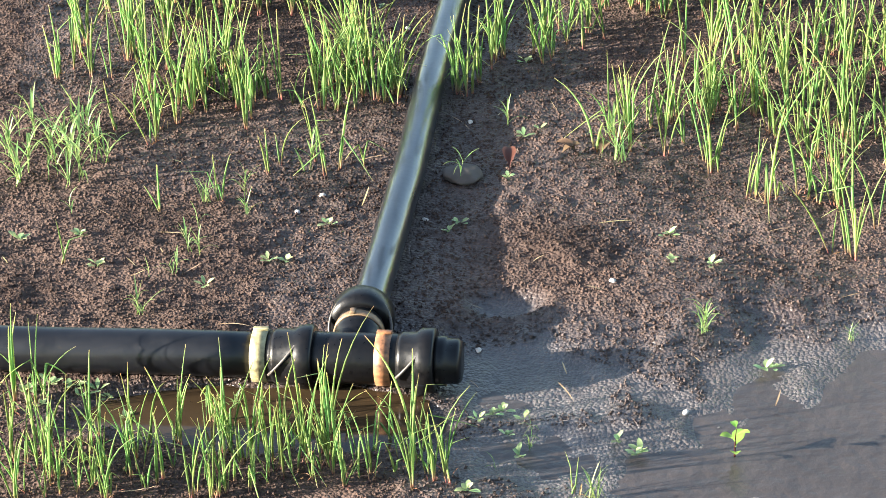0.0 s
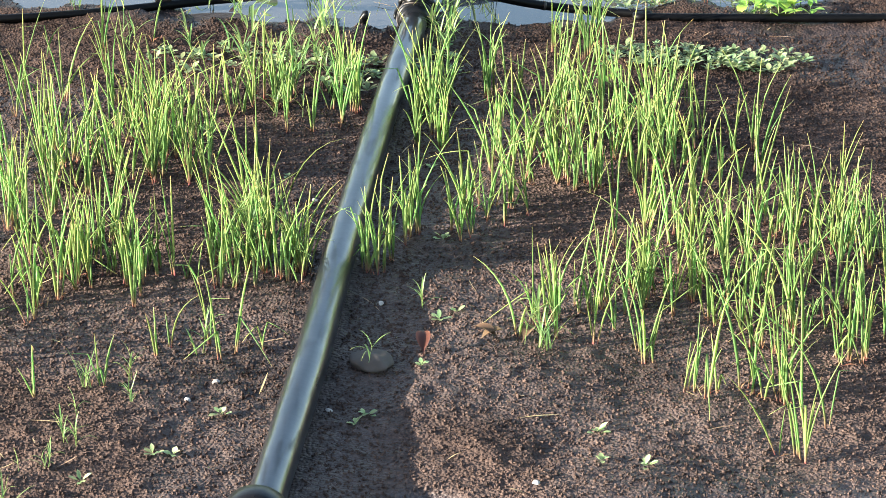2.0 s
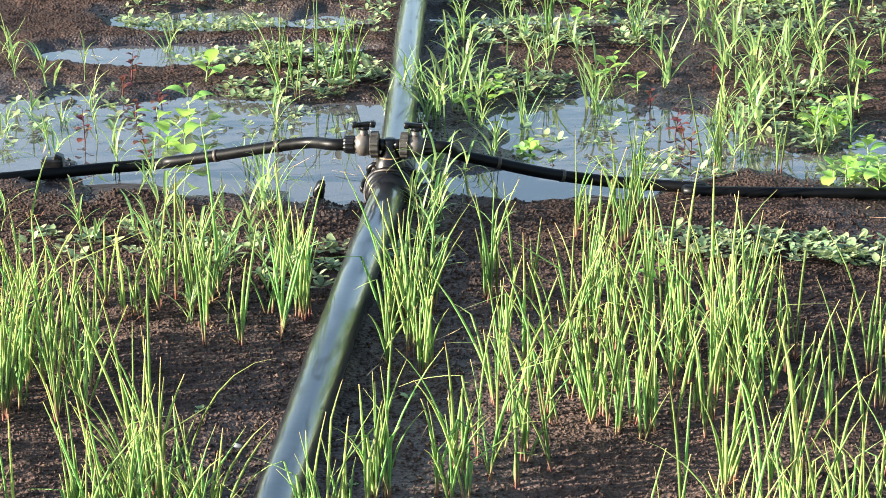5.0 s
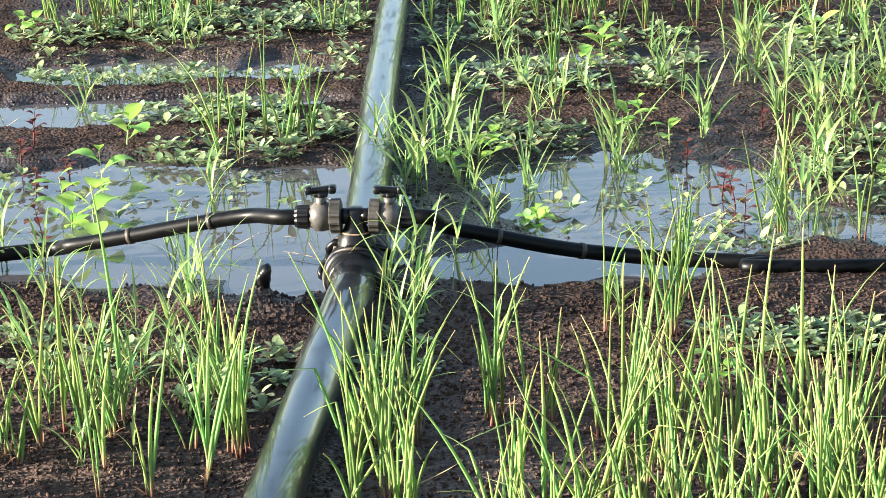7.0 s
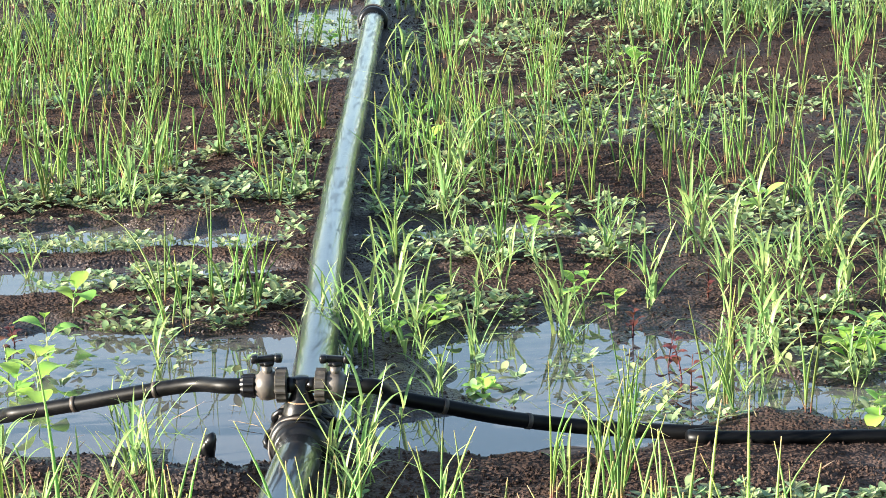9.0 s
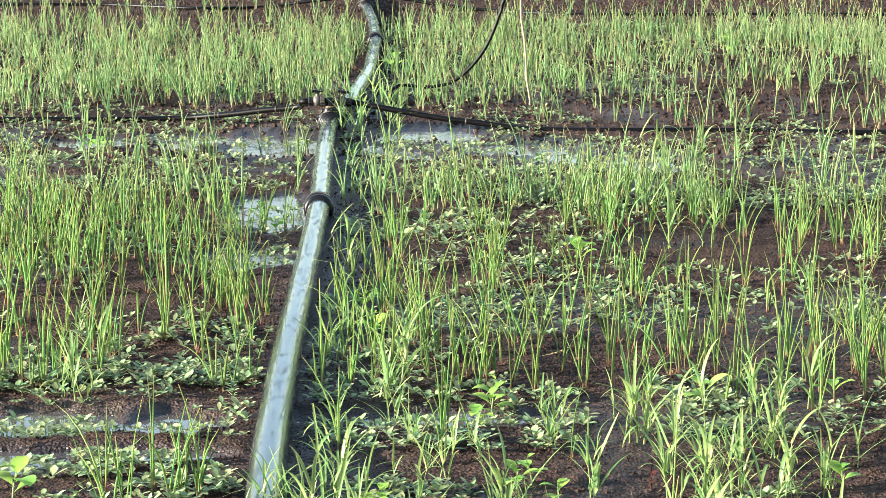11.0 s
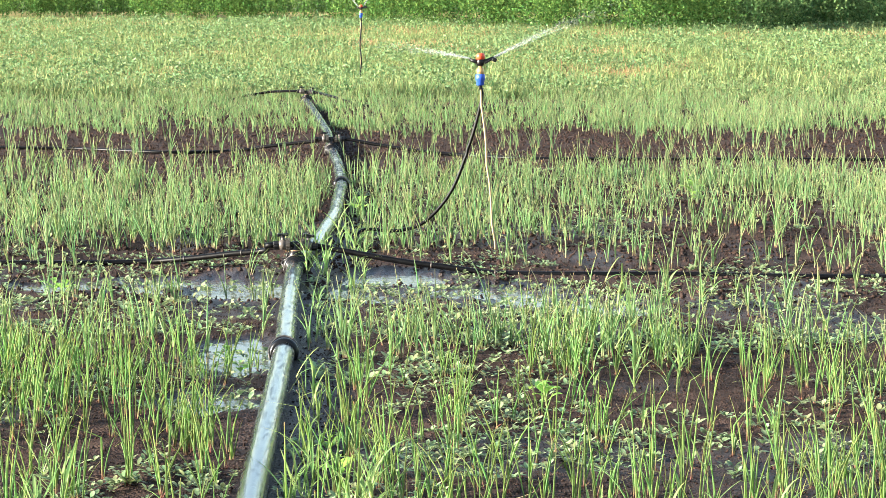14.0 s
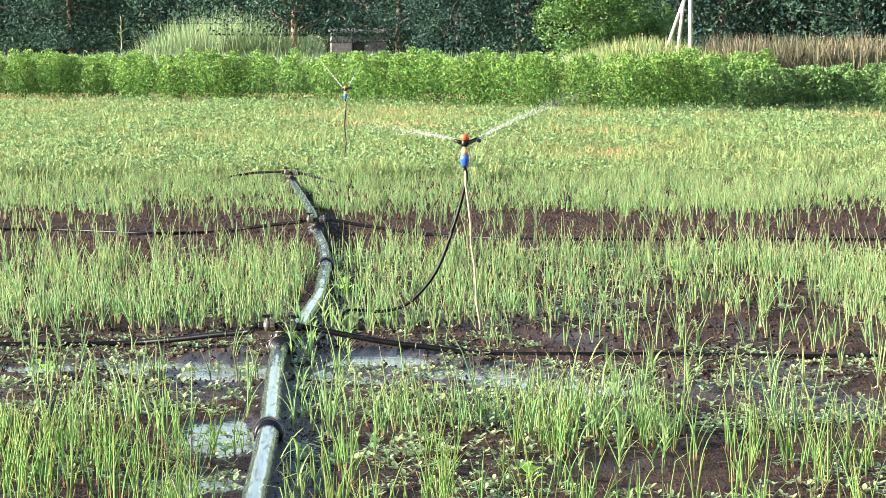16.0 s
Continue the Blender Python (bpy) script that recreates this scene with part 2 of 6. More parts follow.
PALE = surface("pale_pebble", (0.35, 0.30, 0.26), (0.60, 0.55, 0.50), 0.7, 40, 9, 0.3, 0.002)
BARK = surface("rough_bark", (0.035, 0.027, 0.022), (0.10, 0.075, 0.06), 0.9, 14, 2, 0.8, 0.02)
REDBARK = surface("sunlit_reddish_bark", (0.09, 0.055, 0.04), (0.19, 0.12, 0.085), 0.9, 14, 2, 0.8, 0.02)
CONCRETE = surface("weathered_concrete_pole", (0.34, 0.31, 0.27), (0.55, 0.51, 0.45), 0.8, 12, 1.5, 0.3, 0.004)
WALL = surface("grey_block_wall", (0.07, 0.066, 0.07), (0.14, 0.13, 0.13), 0.9, 6, 1.0, 0.4, 0.01)
DARKWOOD = surface("dark_doorway_boards", (0.02, 0.018, 0.016), (0.06, 0.05, 0.045), 0.8, 10, 2, 0.3, 0.004)
DROPS = surface("white_water_spray", (0.75, 0.78, 0.80), (0.92, 0.94, 0.95), 0.1, 30, 5, 0, spec=0.8)
DROPS.node_tree.nodes["Principled BSDF"].inputs["Alpha"].default_value = 0.07
DRYLEAF = leaf_material("dry_brown_leaf", ((0.0, (0.085, 0.045, 0.03)), (1.0, (0.17, 0.095, 0.06))), 0.2, 0.6)
SKIN = leaf_material("dry_onion_skin", ((0.0, (0.20, 0.075, 0.045)), (1.0, (0.42, 0.24, 0.13))), 0.3, 0.6, 0.35, 0.03)
REDLEAF = leaf_material("dark_red_leaf", ((0.0, (0.085, 0.020, 0.017)), (1.0, (0.13, 0.042, 0.027))), 0.3, 0.5)
ONION = leaf_material("onion_blade", ((0.0, (0.28, 0.085, 0.07)), (0.06, (0.36, 0.22, 0.14)), (0.20, (0.215, 0.330, 0.105)),
                                      (0.72, (0.250, 0.370, 0.118)), (0.93, (0.35, 0.41, 0.15)), (1.0, (0.56, 0.44, 0.22))), 0.45, 0.45, 0.42, 0.035, 0.18)
GRASS = leaf_material("grass_blade", ((0.0, (0.30, 0.38, 0.13)), (0.3, (0.185, 0.30, 0.10)), (0.85, (0.235, 0.34, 0.115)), (1.0, (0.45, 0.42, 0.18))), 0.45, 0.45, 0.25, 0.03)
BROAD = leaf_material("broad_weed_leaf", ((0.0, (0.25, 0.33, 0.14)), (0.4, (0.26, 0.36, 0.15)), (1.0, (0.36, 0.44, 0.22))), 0.3, 0.5, 0.35, 0.04)
MATLEAF = leaf_material("creeping_weed_leaf", ((0.0, (0.155, 0.205, 0.095)), (0.4, (0.20, 0.265, 0.12)), (1.0, (0.31, 0.38, 0.19))), 0.3, 0.5, 0.4, 0.05)
FIELDWEED = leaf_material("field_weed_leaf", ((0.0, (0.075, 0.135, 0.045)), (1.0, (0.145, 0.225, 0.085))), 0.35, 0.6, 0.35, 0.04)
LIME = leaf_material("lime_green_leaf", ((0.0, (0.25, 0.46, 0.08)), (1.0, (0.33, 0.55, 0.11))), 0.5, 0.4, 0.15, 0.02)
DRYSTRAW = leaf_material("dry_straw", ((0.0, (0.40, 0.28, 0.14)), (1.0, (0.55, 0.42, 0.24))), 0.2, 0.6, 0.3)
FARGRASS = leaf_material("pale_field_grass", ((0.0, (0.100, 0.145, 0.055)), (0.5, (0.148, 0.215, 0.076)), (1.0, (0.230, 0.26, 0.11))), 0.4, 0.6, 0.45, 0.05, 0.2)
ONIONFAR = leaf_material("weathered_onion_blade", ((0.0, (0.40, 0.20, 0.14)), (0.10, (0.42, 0.40, 0.22)), (0.25, (0.240, 0.355, 0.150)), (0.70, (0.272, 0.390, 0.158)), (1.0, (0.50, 0.46, 0.25))), 0.42, 0.42, 0.42, 0.04, 0.3)
DRYGRASS = leaf_material("dry_rusty_grass", ((0.0, (0.26, 0.15, 0.07)), (1.0, (0.40, 0.235, 0.115))), 0.3, 0.6, 0.3, 0.03)
# crop ramps: base shade at 0, sunlit tops at 1, painted as leaf colour
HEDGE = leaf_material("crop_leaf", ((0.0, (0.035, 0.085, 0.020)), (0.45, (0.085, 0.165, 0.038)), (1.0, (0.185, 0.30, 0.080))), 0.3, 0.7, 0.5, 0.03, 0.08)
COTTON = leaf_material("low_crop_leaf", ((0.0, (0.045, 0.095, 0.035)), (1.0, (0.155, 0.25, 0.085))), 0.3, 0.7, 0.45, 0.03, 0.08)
# far trees: the bluish cast of distance haze is mixed into this leaf colour
TREELEAF = leaf_material("hazed_tree_leaf", ((0.0, (0.012, 0.030, 0.027)), (1.0, (0.048, 0.084, 0.058))), 0.2, 0.9, 0.45, 0.03, 0.03)
GREENTREE = leaf_material("green_tree_leaf", ((0.0, (0.05, 0.12, 0.025)), (1.0, (0.12, 0.23, 0.05))), 0.35, 0.5, 0.35, 0.03)
MAIZE = leaf_material("dry_maize_leaf", ((0.0, (0.045, 0.055, 0.025)), (0.6, (0.085, 0.085, 0.045)), (1.0, (0.17, 0.145, 0.085))), 0.3, 0.6, 0.3, 0.03)
CANEGRASS = leaf_material("tall_cane_leaf", ((0.0, (0.09, 0.14, 0.06)), (1.0, (0.21, 0.29, 0.14))), 0.4, 0.5, 0.3, 0.04)

# ---------------------------------------------------------------- numbers and meshes
rng = np.random.default_rng(7)
TABLE = np.random.default_rng(11).random((8, 256, 256))


def vnoise(x, y, size, layer=0):
    """Smooth value noise from 0 to 1 with cells of that size."""
    u, v = np.asarray(x, float) / size + 100.0, np.asarray(y, float) / size + 100.0
    i, j = np.floor(u).astype(int), np.floor(v).astype(int)
    fu, fv = u - i, v - j
    fu, fv = fu * fu * (3 - 2 * fu), fv * fv * (3 - 2 * fv)
    t = TABLE[layer]
    a, b = t[i % 256, j % 256], t[(i + 1) % 256, j % 256]
    c, d = t[i % 256, (j + 1) % 256], t[(i + 1) % 256, (j + 1) % 256]
    return (a * (1 - fu) + b * fu) * (1 - fv) + (c * (1 - fu) + d * fu) * fv


def step(a, b, v):
    w = np.clip((v - a) / (b - a), 0, 1)
    return w * w * (3 - 2 * w)


def quick_mesh(name, verts, quads, along=None, smooth=True, material=None):
    me = bpy.data.meshes.new(name)
    verts, quads = np.asarray(verts, np.float32), np.asarray(quads, np.int32)
    k = quads.shape[1]
    me.vertices.add(len(verts))
    me.vertices.foreach_set("co", verts.ravel())
    me.loops.add(quads.size)
    me.loops.foreach_set("vertex_index", quads.ravel())
    me.polygons.add(len(quads))
    me.polygons.foreach_set("loop_start", np.arange(0, quads.size, k, dtype=np.int32))
    me.polygons.foreach_set("use_smooth", np.full(len(quads), smooth))
    me.update(calc_edges=True)
    if along is not None:
        at = me.attributes.new("along", 'FLOAT', 'POINT')
        at.data.foreach_set("value", np.asarray(along, np.float32).ravel())
    if material:
        me.materials.append(material)
    return me


def bm_mesh(name, bm, material, smooth=True):
    me = bpy.data.meshes.new(name)
    bm.to_mesh(me)
    bm.free()
    me.materials.append(material)
    if smooth:
        me.polygons.foreach_set("use_smooth", np.ones(len(me.polygons), bool))
    return me


def part(name, bm, material, parent, label="", smooth=True):
    ob = new(name, bm_mesh(name, bm, material, smooth))
    ob.parent = parent
    if label:
        tagged(ob, label)
    return ob


def empty(name, m=None):
    ob = new(name)
    ob.empty_display_size = 0.05
    if m is not None:
        ob.matrix_world = m
    return ob


def along_path(base, az, theta, curve, kink_at, kink, length, k):
    """Blades that grow from base: n x (k+1) x 3 points, and the same of s. theta: lean at the base, from upright."""
    n = len(base)
    s = np.linspace(0, 1, k + 1)
    mid = (s[:-1] + s[1:]) / 2
    ang = theta[:, None] + curve[:, None] * mid[None] ** 1.5 + np.where(mid[None] > kink_at[:, None], kink[:, None], 0)
    d = (length / k)[:, None]
    h, z = np.sin(ang) * d, np.cos(ang) * d
    pts = np.zeros((n, k + 1, 3))
    pts[:, 1:, 0] = np.cumsum(h * np.cos(az)[:, None], 1)
    pts[:, 1:, 1] = np.cumsum(h * np.sin(az)[:, None], 1)
    pts[:, 1:, 2] = np.cumsum(z, 1)
    return pts + base[:, None, :], np.broadcast_to(s, (n, k + 1))


def tubes(pts, s, radius, sides=3, taper=0.85, foot=1.0):
    n, k1, _ = pts.shape
    r = radius[:, None] * (1 - taper * s ** 2.2) * (foot + (1 - foot) * np.clip(s / 0.35, 0, 1))
    a = np.linspace(0, 2 * np.pi, sides, endpoint=False)
    ring = np.stack([np.cos(a), np.sin(a), 0 * a], -1)
    v = pts[:, :, None, :] + r[:, :, None, None] * ring[None, None]
    base = np.arange(n)[:, None, None] * k1 * sides
    i = np.arange(k1 - 1)[None, :, None] * sides
    j = np.arange(sides)[None, None, :]
    j2 = (j + 1) % sides
    q = np.stack([base + i + j, base + i + j2, base + i + sides + j2, base + i + sides + j], -1).reshape(-1, 4)
    return v.reshape(-1, 3), q, np.repeat(s[:, :, None], sides, 2).ravel()


def ribbons(pts, s, az, width, profile="grass", fold=0.25):
    """Flat leaves along the paths, with a fold along the middle rib."""
    n, k1, _ = pts.shape
    if profile == "grass":
        w = (0.75 + 0.6 * s) * (1 - s ** 2.4)
    elif profile == "oval":
        w = np.where(s < 0.22, 0.07, np.sin(np.pi * np.clip((s - 0.18) / 0.82, 0, 1)) ** 0.75) + 0.02
    else:
        w = np.sin(np.pi * np.clip(s * 0.96 + 0.03, 0, 1)) ** 0.6
    side = np.stack([-np.sin(az), np.cos(az), 0 * az], -1)[:, None, :]
    half = (width[:, None] * w / 2)[..., None]
    d = np.gradient(pts, axis=1)
    d /= np.linalg.norm(d, axis=-1, keepdims=True) + 1e-9
    up = np.cross(d, np.broadcast_to(side, d.shape))
    up *= np.sign(up[..., 2:3] + 1e-6)
    v = np.stack([pts - side * half + up * half * fold, pts, pts + side * half + up * half * fold], 2)
    base = np.arange(n)[:, None, None] * k1 * 3
    i = np.arange(k1 - 1)[None, :, None] * 3
    j = np.arange(2)[None, None, :]
    q = np.stack([base + i + j, base + i + j + 1, base + i + 3 + j + 1, base + i + 3 + j], -1).reshape(-1, 4)
    return v.reshape(-1, 3), q, np.repeat(s[:, :, None], 3, 2).ravel()


def joined(parts_):
    vs, qs, al, off = [], [], [], 0
    for v, q, a in parts_:
        vs.append(v)
        qs.append(q + off)
        al.append(a)
        off += len(v)
    return np.concatenate(vs), np.concatenate(qs), np.concatenate(al)


def sweep(bm, pts, radius, sides=16, caps=True):
    """A round tube along points; radius one number or one for each point."""
    pts = [Vector(p) for p in pts]
    rad = [float(v) for v in radius] if hasattr(radius, "__len__") else [float(radius)] * len(pts)
    rings, up = [], Vector((0, 0, 1))
    for i, p in enumerate(pts):
        d = (pts[min(i + 1, len(pts) - 1)] - pts[max(i - 1, 0)]).normalized()
        u = up if abs(d.dot(up)) < 0.95 else Vector((0, 1, 0))
        a = d.cross(u).normalized()
        b = a.cross(d).normalized()
        rings.append([bm.verts.new(p + rad[i] * (math.cos(t) * a + math.sin(t) * b))
                      for t in (2 * math.pi * j / sides for j in range(sides))])
    for r0, r1 in zip(rings, rings[1:]):
        for j in range(sides):
            bm.faces.new((r0[j], r0[(j + 1) % sides], r1[(j + 1) % sides], r1[j]))
    if caps:
        bm.faces.new(list(reversed(rings[0])))
        bm.faces.new(rings[-1])
    bmesh.ops.recalc_face_normals(bm, faces=bm.faces)
    return bm


def smooth_line(pts, n):
    """A Catmull-Rom line through the points, n steps between two of them."""
    p = [Vector(v) for v in pts]
    p = [2 * p[0] - p[1]] + p + [2 * p[-1] - p[-2]]
    out = []
    for i in range(1, len(p) - 2):
        for k in range(n):
            t = k / n
            out.append(0.5 * ((2 * p[i]) + (p[i + 1] - p[i - 1]) * t + (2 * p[i - 1] - 5 * p[i] + 4 * p[i + 1] - p[i + 2]) * t * t
                              + (3 * p[i] - p[i - 1] - 3 * p[i + 1] + p[i + 2]) * t ** 3))
    return out + [p[-2]]


def lathe(bm, profile, axis_m, sides=24, rib=0.0):
    """Turns (along, radius) pairs round the local x axis of axis_m."""
    rings = []
    for a, r in profile:
        rings.append([bm.verts.new(axis_m @ Vector((a, r * k * math.cos(t), r * k * math.sin(t))))
                      for t, k in ((2 * math.pi * j / sides, 1 + rib * (j // 2 % 2)) for j in range(sides))])
    for r0, r1 in zip(rings, rings[1:]):
        for j in range(sides):
            bm.faces.new((r0[j], r0[(j + 1) % sides], r1[(j + 1) % sides], r1[j]))
    bm.faces.new(list(reversed(rings[0])))
    bm.faces.new(rings[-1])
    bmesh.ops.recalc_face_normals(bm, faces=bm.faces)
    return bm


def box(bm, size, m, bevel=0.0):
    r = bmesh.ops.create_cube(bm, size=1.0, matrix=m @ Matrix.Diagonal((*size, 1)))
    if bevel:
        es = list({e for v in r["verts"] for e in v.link_edges})
        bmesh.ops.bevel(bm, geom=es, offset=bevel, segments=2, affect='EDGES', profile=0.5)
    return bm


def x_axis(origin, way):
    """A frame whose x axis points along way."""
    x = Vector(way).normalized()
    y = Vector((0, 0, 1)).cross(x)
    y = y.normalized() if y.length > 1e-4 else Vector((0, 1, 0))
    z = x.cross(y)
    m = Matrix((x, y, z)).transposed().to_4x4()
    m.translation = origin
    return m

# ---------------------------------------------------------------- ground
# hollows that hold water: centre, half sizes, strength
HOLLOWS_NEAR = (
    (0.092, 4.671, 0.487, 0.43, 1.0), (-0.4, 4.8, 0.4, 0.36, 1.0), (0.336, 4.917, 0.223, 0.187, 1.0), (0.419, 4.364, 0.12, 0.244, 0.9), (-0.041, 5.962, 0.331, 0.145, 0.9),
    (-0.2, 5.55, 0.25, 0.13, 0.9), (0.177, 5.641, 0.205, 0.067, 0.7), (1.024, 4.8, 0.3, 0.375, 1.0), (0.846, 4.421, 0.239, 0.116, 0.8), (1.543, 4.677, 0.218, 0.187, 0.6),
    (1.503, 0.762, 0.385, 0.456, 0.62), (0.832, 0.959, 0.261, 0.188, 0.43), (0.878, 0.644, 0.188, 0.136, 0.4), (0.775, 1.257, 0.066, 0.065, 0.52), (1.142, 0.574, 0.252, 0.209, 0.42),
    (0.365, 0.776, 0.386, 0.131, 1.0), (0.768, 6.016, 0.303, 0.096, 0.7),
)
HOLLOWS_FAR = (
    (-0.756, 11.487, 0.205, 0.206, 0.7), (-0.398, 11.358, 0.164, 0.144, 0.7), (0.067, 11.376, 0.246, 0.329, 0.9), (0.704, 11.833, 0.257, 0.283, 0.8), (1.015, 11.323, 0.205, 0.205, 0.7),
    (1.256, 11.155, 0.143, 0.143, 0.7), (1.509, 10.779, 0.205, 0.204, 0.7), (-0.183, 11.587, 0.35, 0.205, 0.36), (0.838, 11.293, 0.41, 0.264, 0.36), (1.34, 10.934, 0.307, 0.204, 0.34),
    (0.179, 9.363, 0.164, 0.444, 0.9), (0.179, 8.317, 0.153, 0.231, 0.8), (-1.887, 11.688, 0.722, 0.203, 0.8),
)


def hollow(x, y):
    w = np.full(np.shape(x), -2.0)
    rag = ((vnoise(x, 0.6 * y, 0.11, 3) - 0.5) * 0.85 + (vnoise(x, 0.6 * y, 0.04, 4) - 0.5) * 0.60) * np.where(y < 2.84, 0.45, 1.0)
    for cx, cy, rx, ry, k in HOLLOWS_NEAR + HOLLOWS_FAR:
        r = ((x - cx) / rx) ** 2 + ((y - cy) / ry) ** 2
        w = np.maximum(w, np.where(r < 6, k * (1.1 - r) + rag, -2.0))
    return w


def height(x, y):
    x, y = np.asarray(x, float), np.asarray(y, float)
    near = 1 - step(15, 30, y)
    base = 0.015 * (vnoise(x, y, 0.55, 0) - 0.35) + 0.018 * near * (vnoise(x, 0.8 * y, 0.15, 1) - 0.32)
    crumb = 0.009 * near * np.maximum(vnoise(x, y, 0.034, 2) - 0.4, 0) + 0.006 * near * vnoise(x, y, 0.019, 5) ** 2
    w = hollow(x, y)
    dip = step(-0.55, 0.70, w)
    z = np.maximum(base, -0.004) + crumb * (1 - np.where(y < 2.84, 0.15, 0.55) * dip)
    z = z * (1 - 0.55 * dip) - 0.027 * dip
    # a raised clod bank beside the first valves, and the far rise
    z = z + 0.045 * np.exp(-(((x - 0.375) / 0.10) ** 2 + ((y - 4.12) / 0.08) ** 2)) + 0.026 * np.exp(-(((x + 0.05) / 0.3) ** 2 + ((y - 4.13) / 0.11) ** 2))
    return z


def damp_soil(x, y):
    """Where the sprinklers have soaked the soil: past the first beds, in patches before them."""
    return np.clip(step(2.84, 4.6, y + 0.9 * (vnoise(x, 0.6 * y, 0.5, 3) - 0.5)) + 0.25 * step(0.50, 0.72, vnoise(x, y, 0.3, 5)), 0, 1)


def spaced(lo, hi, fine_lo, fine_hi, d, grow):
    out = list(np.arange(fine_lo, fine_hi, d))
    s, v = d, fine_hi
    while v < hi:
        out.append(v)
        s *= grow
        v += s
    out.append(hi)
    s, v = d, fine_lo - d
    while v > lo:
        out.insert(0, v)
        s *= grow
        v -= s
    out.insert(0, lo)
    return np.array(out)


def build_ground():
    xs = spaced(-1800, 1800, -0.75, 2.25, 0.0110, 1.045)
    ys = spaced(-300, 3000, 0.1, 6.4, 0.0115, 1.016)
    gx, gy = np.meshgrid(xs, ys)
    z = height(gx, gy)
    z = np.where((np.abs(gx) > 60) | (gy > 200) | (gy < -8), 0.0, z)
    v = np.stack([gx, gy, z], -1).reshape(-1, 3)
    ny, nx = gx.shape
    i = np.arange(ny - 1)[:, None] * nx + np.arange(nx - 1)[None]
    q = np.stack([i, i + 1, i + nx + 1, i + nx], -1).reshape(-1, 4)
    me = quick_mesh("ground", v, q, smooth=True, material=SOIL)
    w = hollow(gx, gy)
    damp = damp_soil(gx, gy)
    wet = np.clip(step(-0.9, 0.25, w) + 0.55 * step(0.55, 0.8, vnoise(gx, 0.6 * gy, 0.4, 6)) * (gy < 14.8), 0, 1)
    # the strip of damp soil along the pipe
    px = np.interp(gy, PIPE_Y, PIPE_X)
    wet = np.maximum(wet, 0.55 * np.exp(-((gx - px - 0.1) / 0.16) ** 2) * (gy > 1.0) * (gy < 14.8))
    field = step(28.5, 35.0, gy + 4.0 * (vnoise(gx, 0.5 * gy, 1.6, 7) - 0.5))
    for key, val in (("wet", wet), ("field", field), ("damp", damp), ("silt", np.maximum(0.7 * step(-0.25, 0.35, w), 0.9 * np.exp(-((gx - 0.94) / 0.31) ** 2 - ((gy - 0.70) / 0.31) ** 2)) * (gy < 2.84) * step(0.56, 0.78, gx))):
        at = me.attributes.new(key, 'FLOAT', 'POINT')
        at.data.foreach_set("value", val.astype(np.float32).ravel())
    return tagged(new("ground", me), "dark brown crumbly wet field soil with muddy hollows", "ground", kind="structure")


# the pipe line on the ground: x and y of its middle, and its height over the soil
PIPE_LINE = (
    (0.501, 1.095), (0.506, 1.37), (0.516, 1.874), (0.513, 2.505), (0.526, 3.363),
    (0.548, 4.186), (0.516, 4.957), (0.484, 5.525), (0.444, 6.475), (0.414, 7.4),
    (0.388, 8.194), (0.352, 9.252), (0.29, 10.468), (0.243, 11.507), (0.215, 12.291),
    (0.269, 13.038), (0.287, 14.479), (0.224, 16.833), (0.127, 18.55), (0.002, 20.244),
    (-0.135, 22.471), (-0.42, 25.863), (-0.65, 28.519),
)
PIPE_X, PIPE_Y = [p[0] for p in PIPE_LINE], [p[1] for p in PIPE_LINE]
ground = build_ground()


def puddle(name, x0, x1, y0, y1, material, label, z=-0.010):
    bm = bmesh.new()
    nx, ny = max(2, int((x1 - x0) / 0.1)), max(2, int((y1 - y0) / 0.1))
    vs = [[bm.verts.new((x0 + (x1 - x0) * i / nx, y0 + (y1 - y0) * j / ny, z)) for i in range(nx + 1)] for j in range(ny + 1)]
    for j in range(ny):
        for i in range(nx):
            bm.faces.new((vs[j][i], vs[j][i + 1], vs[j + 1][i + 1], vs[j + 1][i]))
    return tagged(new(name, bm_mesh(name, bm, material)), label, "puddle", kind="structure")


puddle("water_1", -1.2, 2.0, 3.95, 6.3, WATER, "shallow grey puddle reflecting the pale sky")
puddle("water_2", 0.66, 2.2, 0.1, 1.65, MUDFILM, "thin film of silty water over mud", -0.0205)
puddle("water_3", -0.25, 0.66, 0.3, 0.96, MUDWATER, "brown muddy water beside the thick pipe")
puddle("water_4", -3.0, 2.1, 10.6, 12.8, THINWATER, "shallow puddles under the second hose line")
puddle("water_5", -0.1, 0.5, 7.6, 10.0, THINWATER, "small puddle beside the pipe coupling")

# ---------------------------------------------------------------- pipes
R_PIPE = 0.0385


def pipe_points(y0, y1, r, n=18, sag=0.0):
    ys = np.linspace(y0, y1, n)
    xs = np.interp(ys, PIPE_Y, PIPE_X)
    ctl = [(float(x), float(y), r - 0.006 + sag * 4 * t * (1 - t)) for x, y, t in zip(xs, ys, np.linspace(0, 1, n))]
    return smooth_line(ctl, 4)


def lay_pipe(y0, y1, r, label, sag=0.0):
    root = empty("irrigation_pipe", pose(*[float(v) for v in (np.interp(y0, PIPE_Y, PIPE_X), y0, 0)]))
    inv = root.matrix_world.inverted()
    pts = [inv @ p for p in pipe_points(y0, y1, r, sag=sag)]
    # slight ovality and dents along the wall
    rad = [r * (1 + 0.012 * math.sin(9 * p.y + 2 * y0) + 0.008 * math.sin(31 * p.y)) for p in pts]
    part("wall", sweep(bmesh.new(), pts, rad, 28), PIPE, root)
    return tagged(root, label, "pipe", "irrigation pipe line")


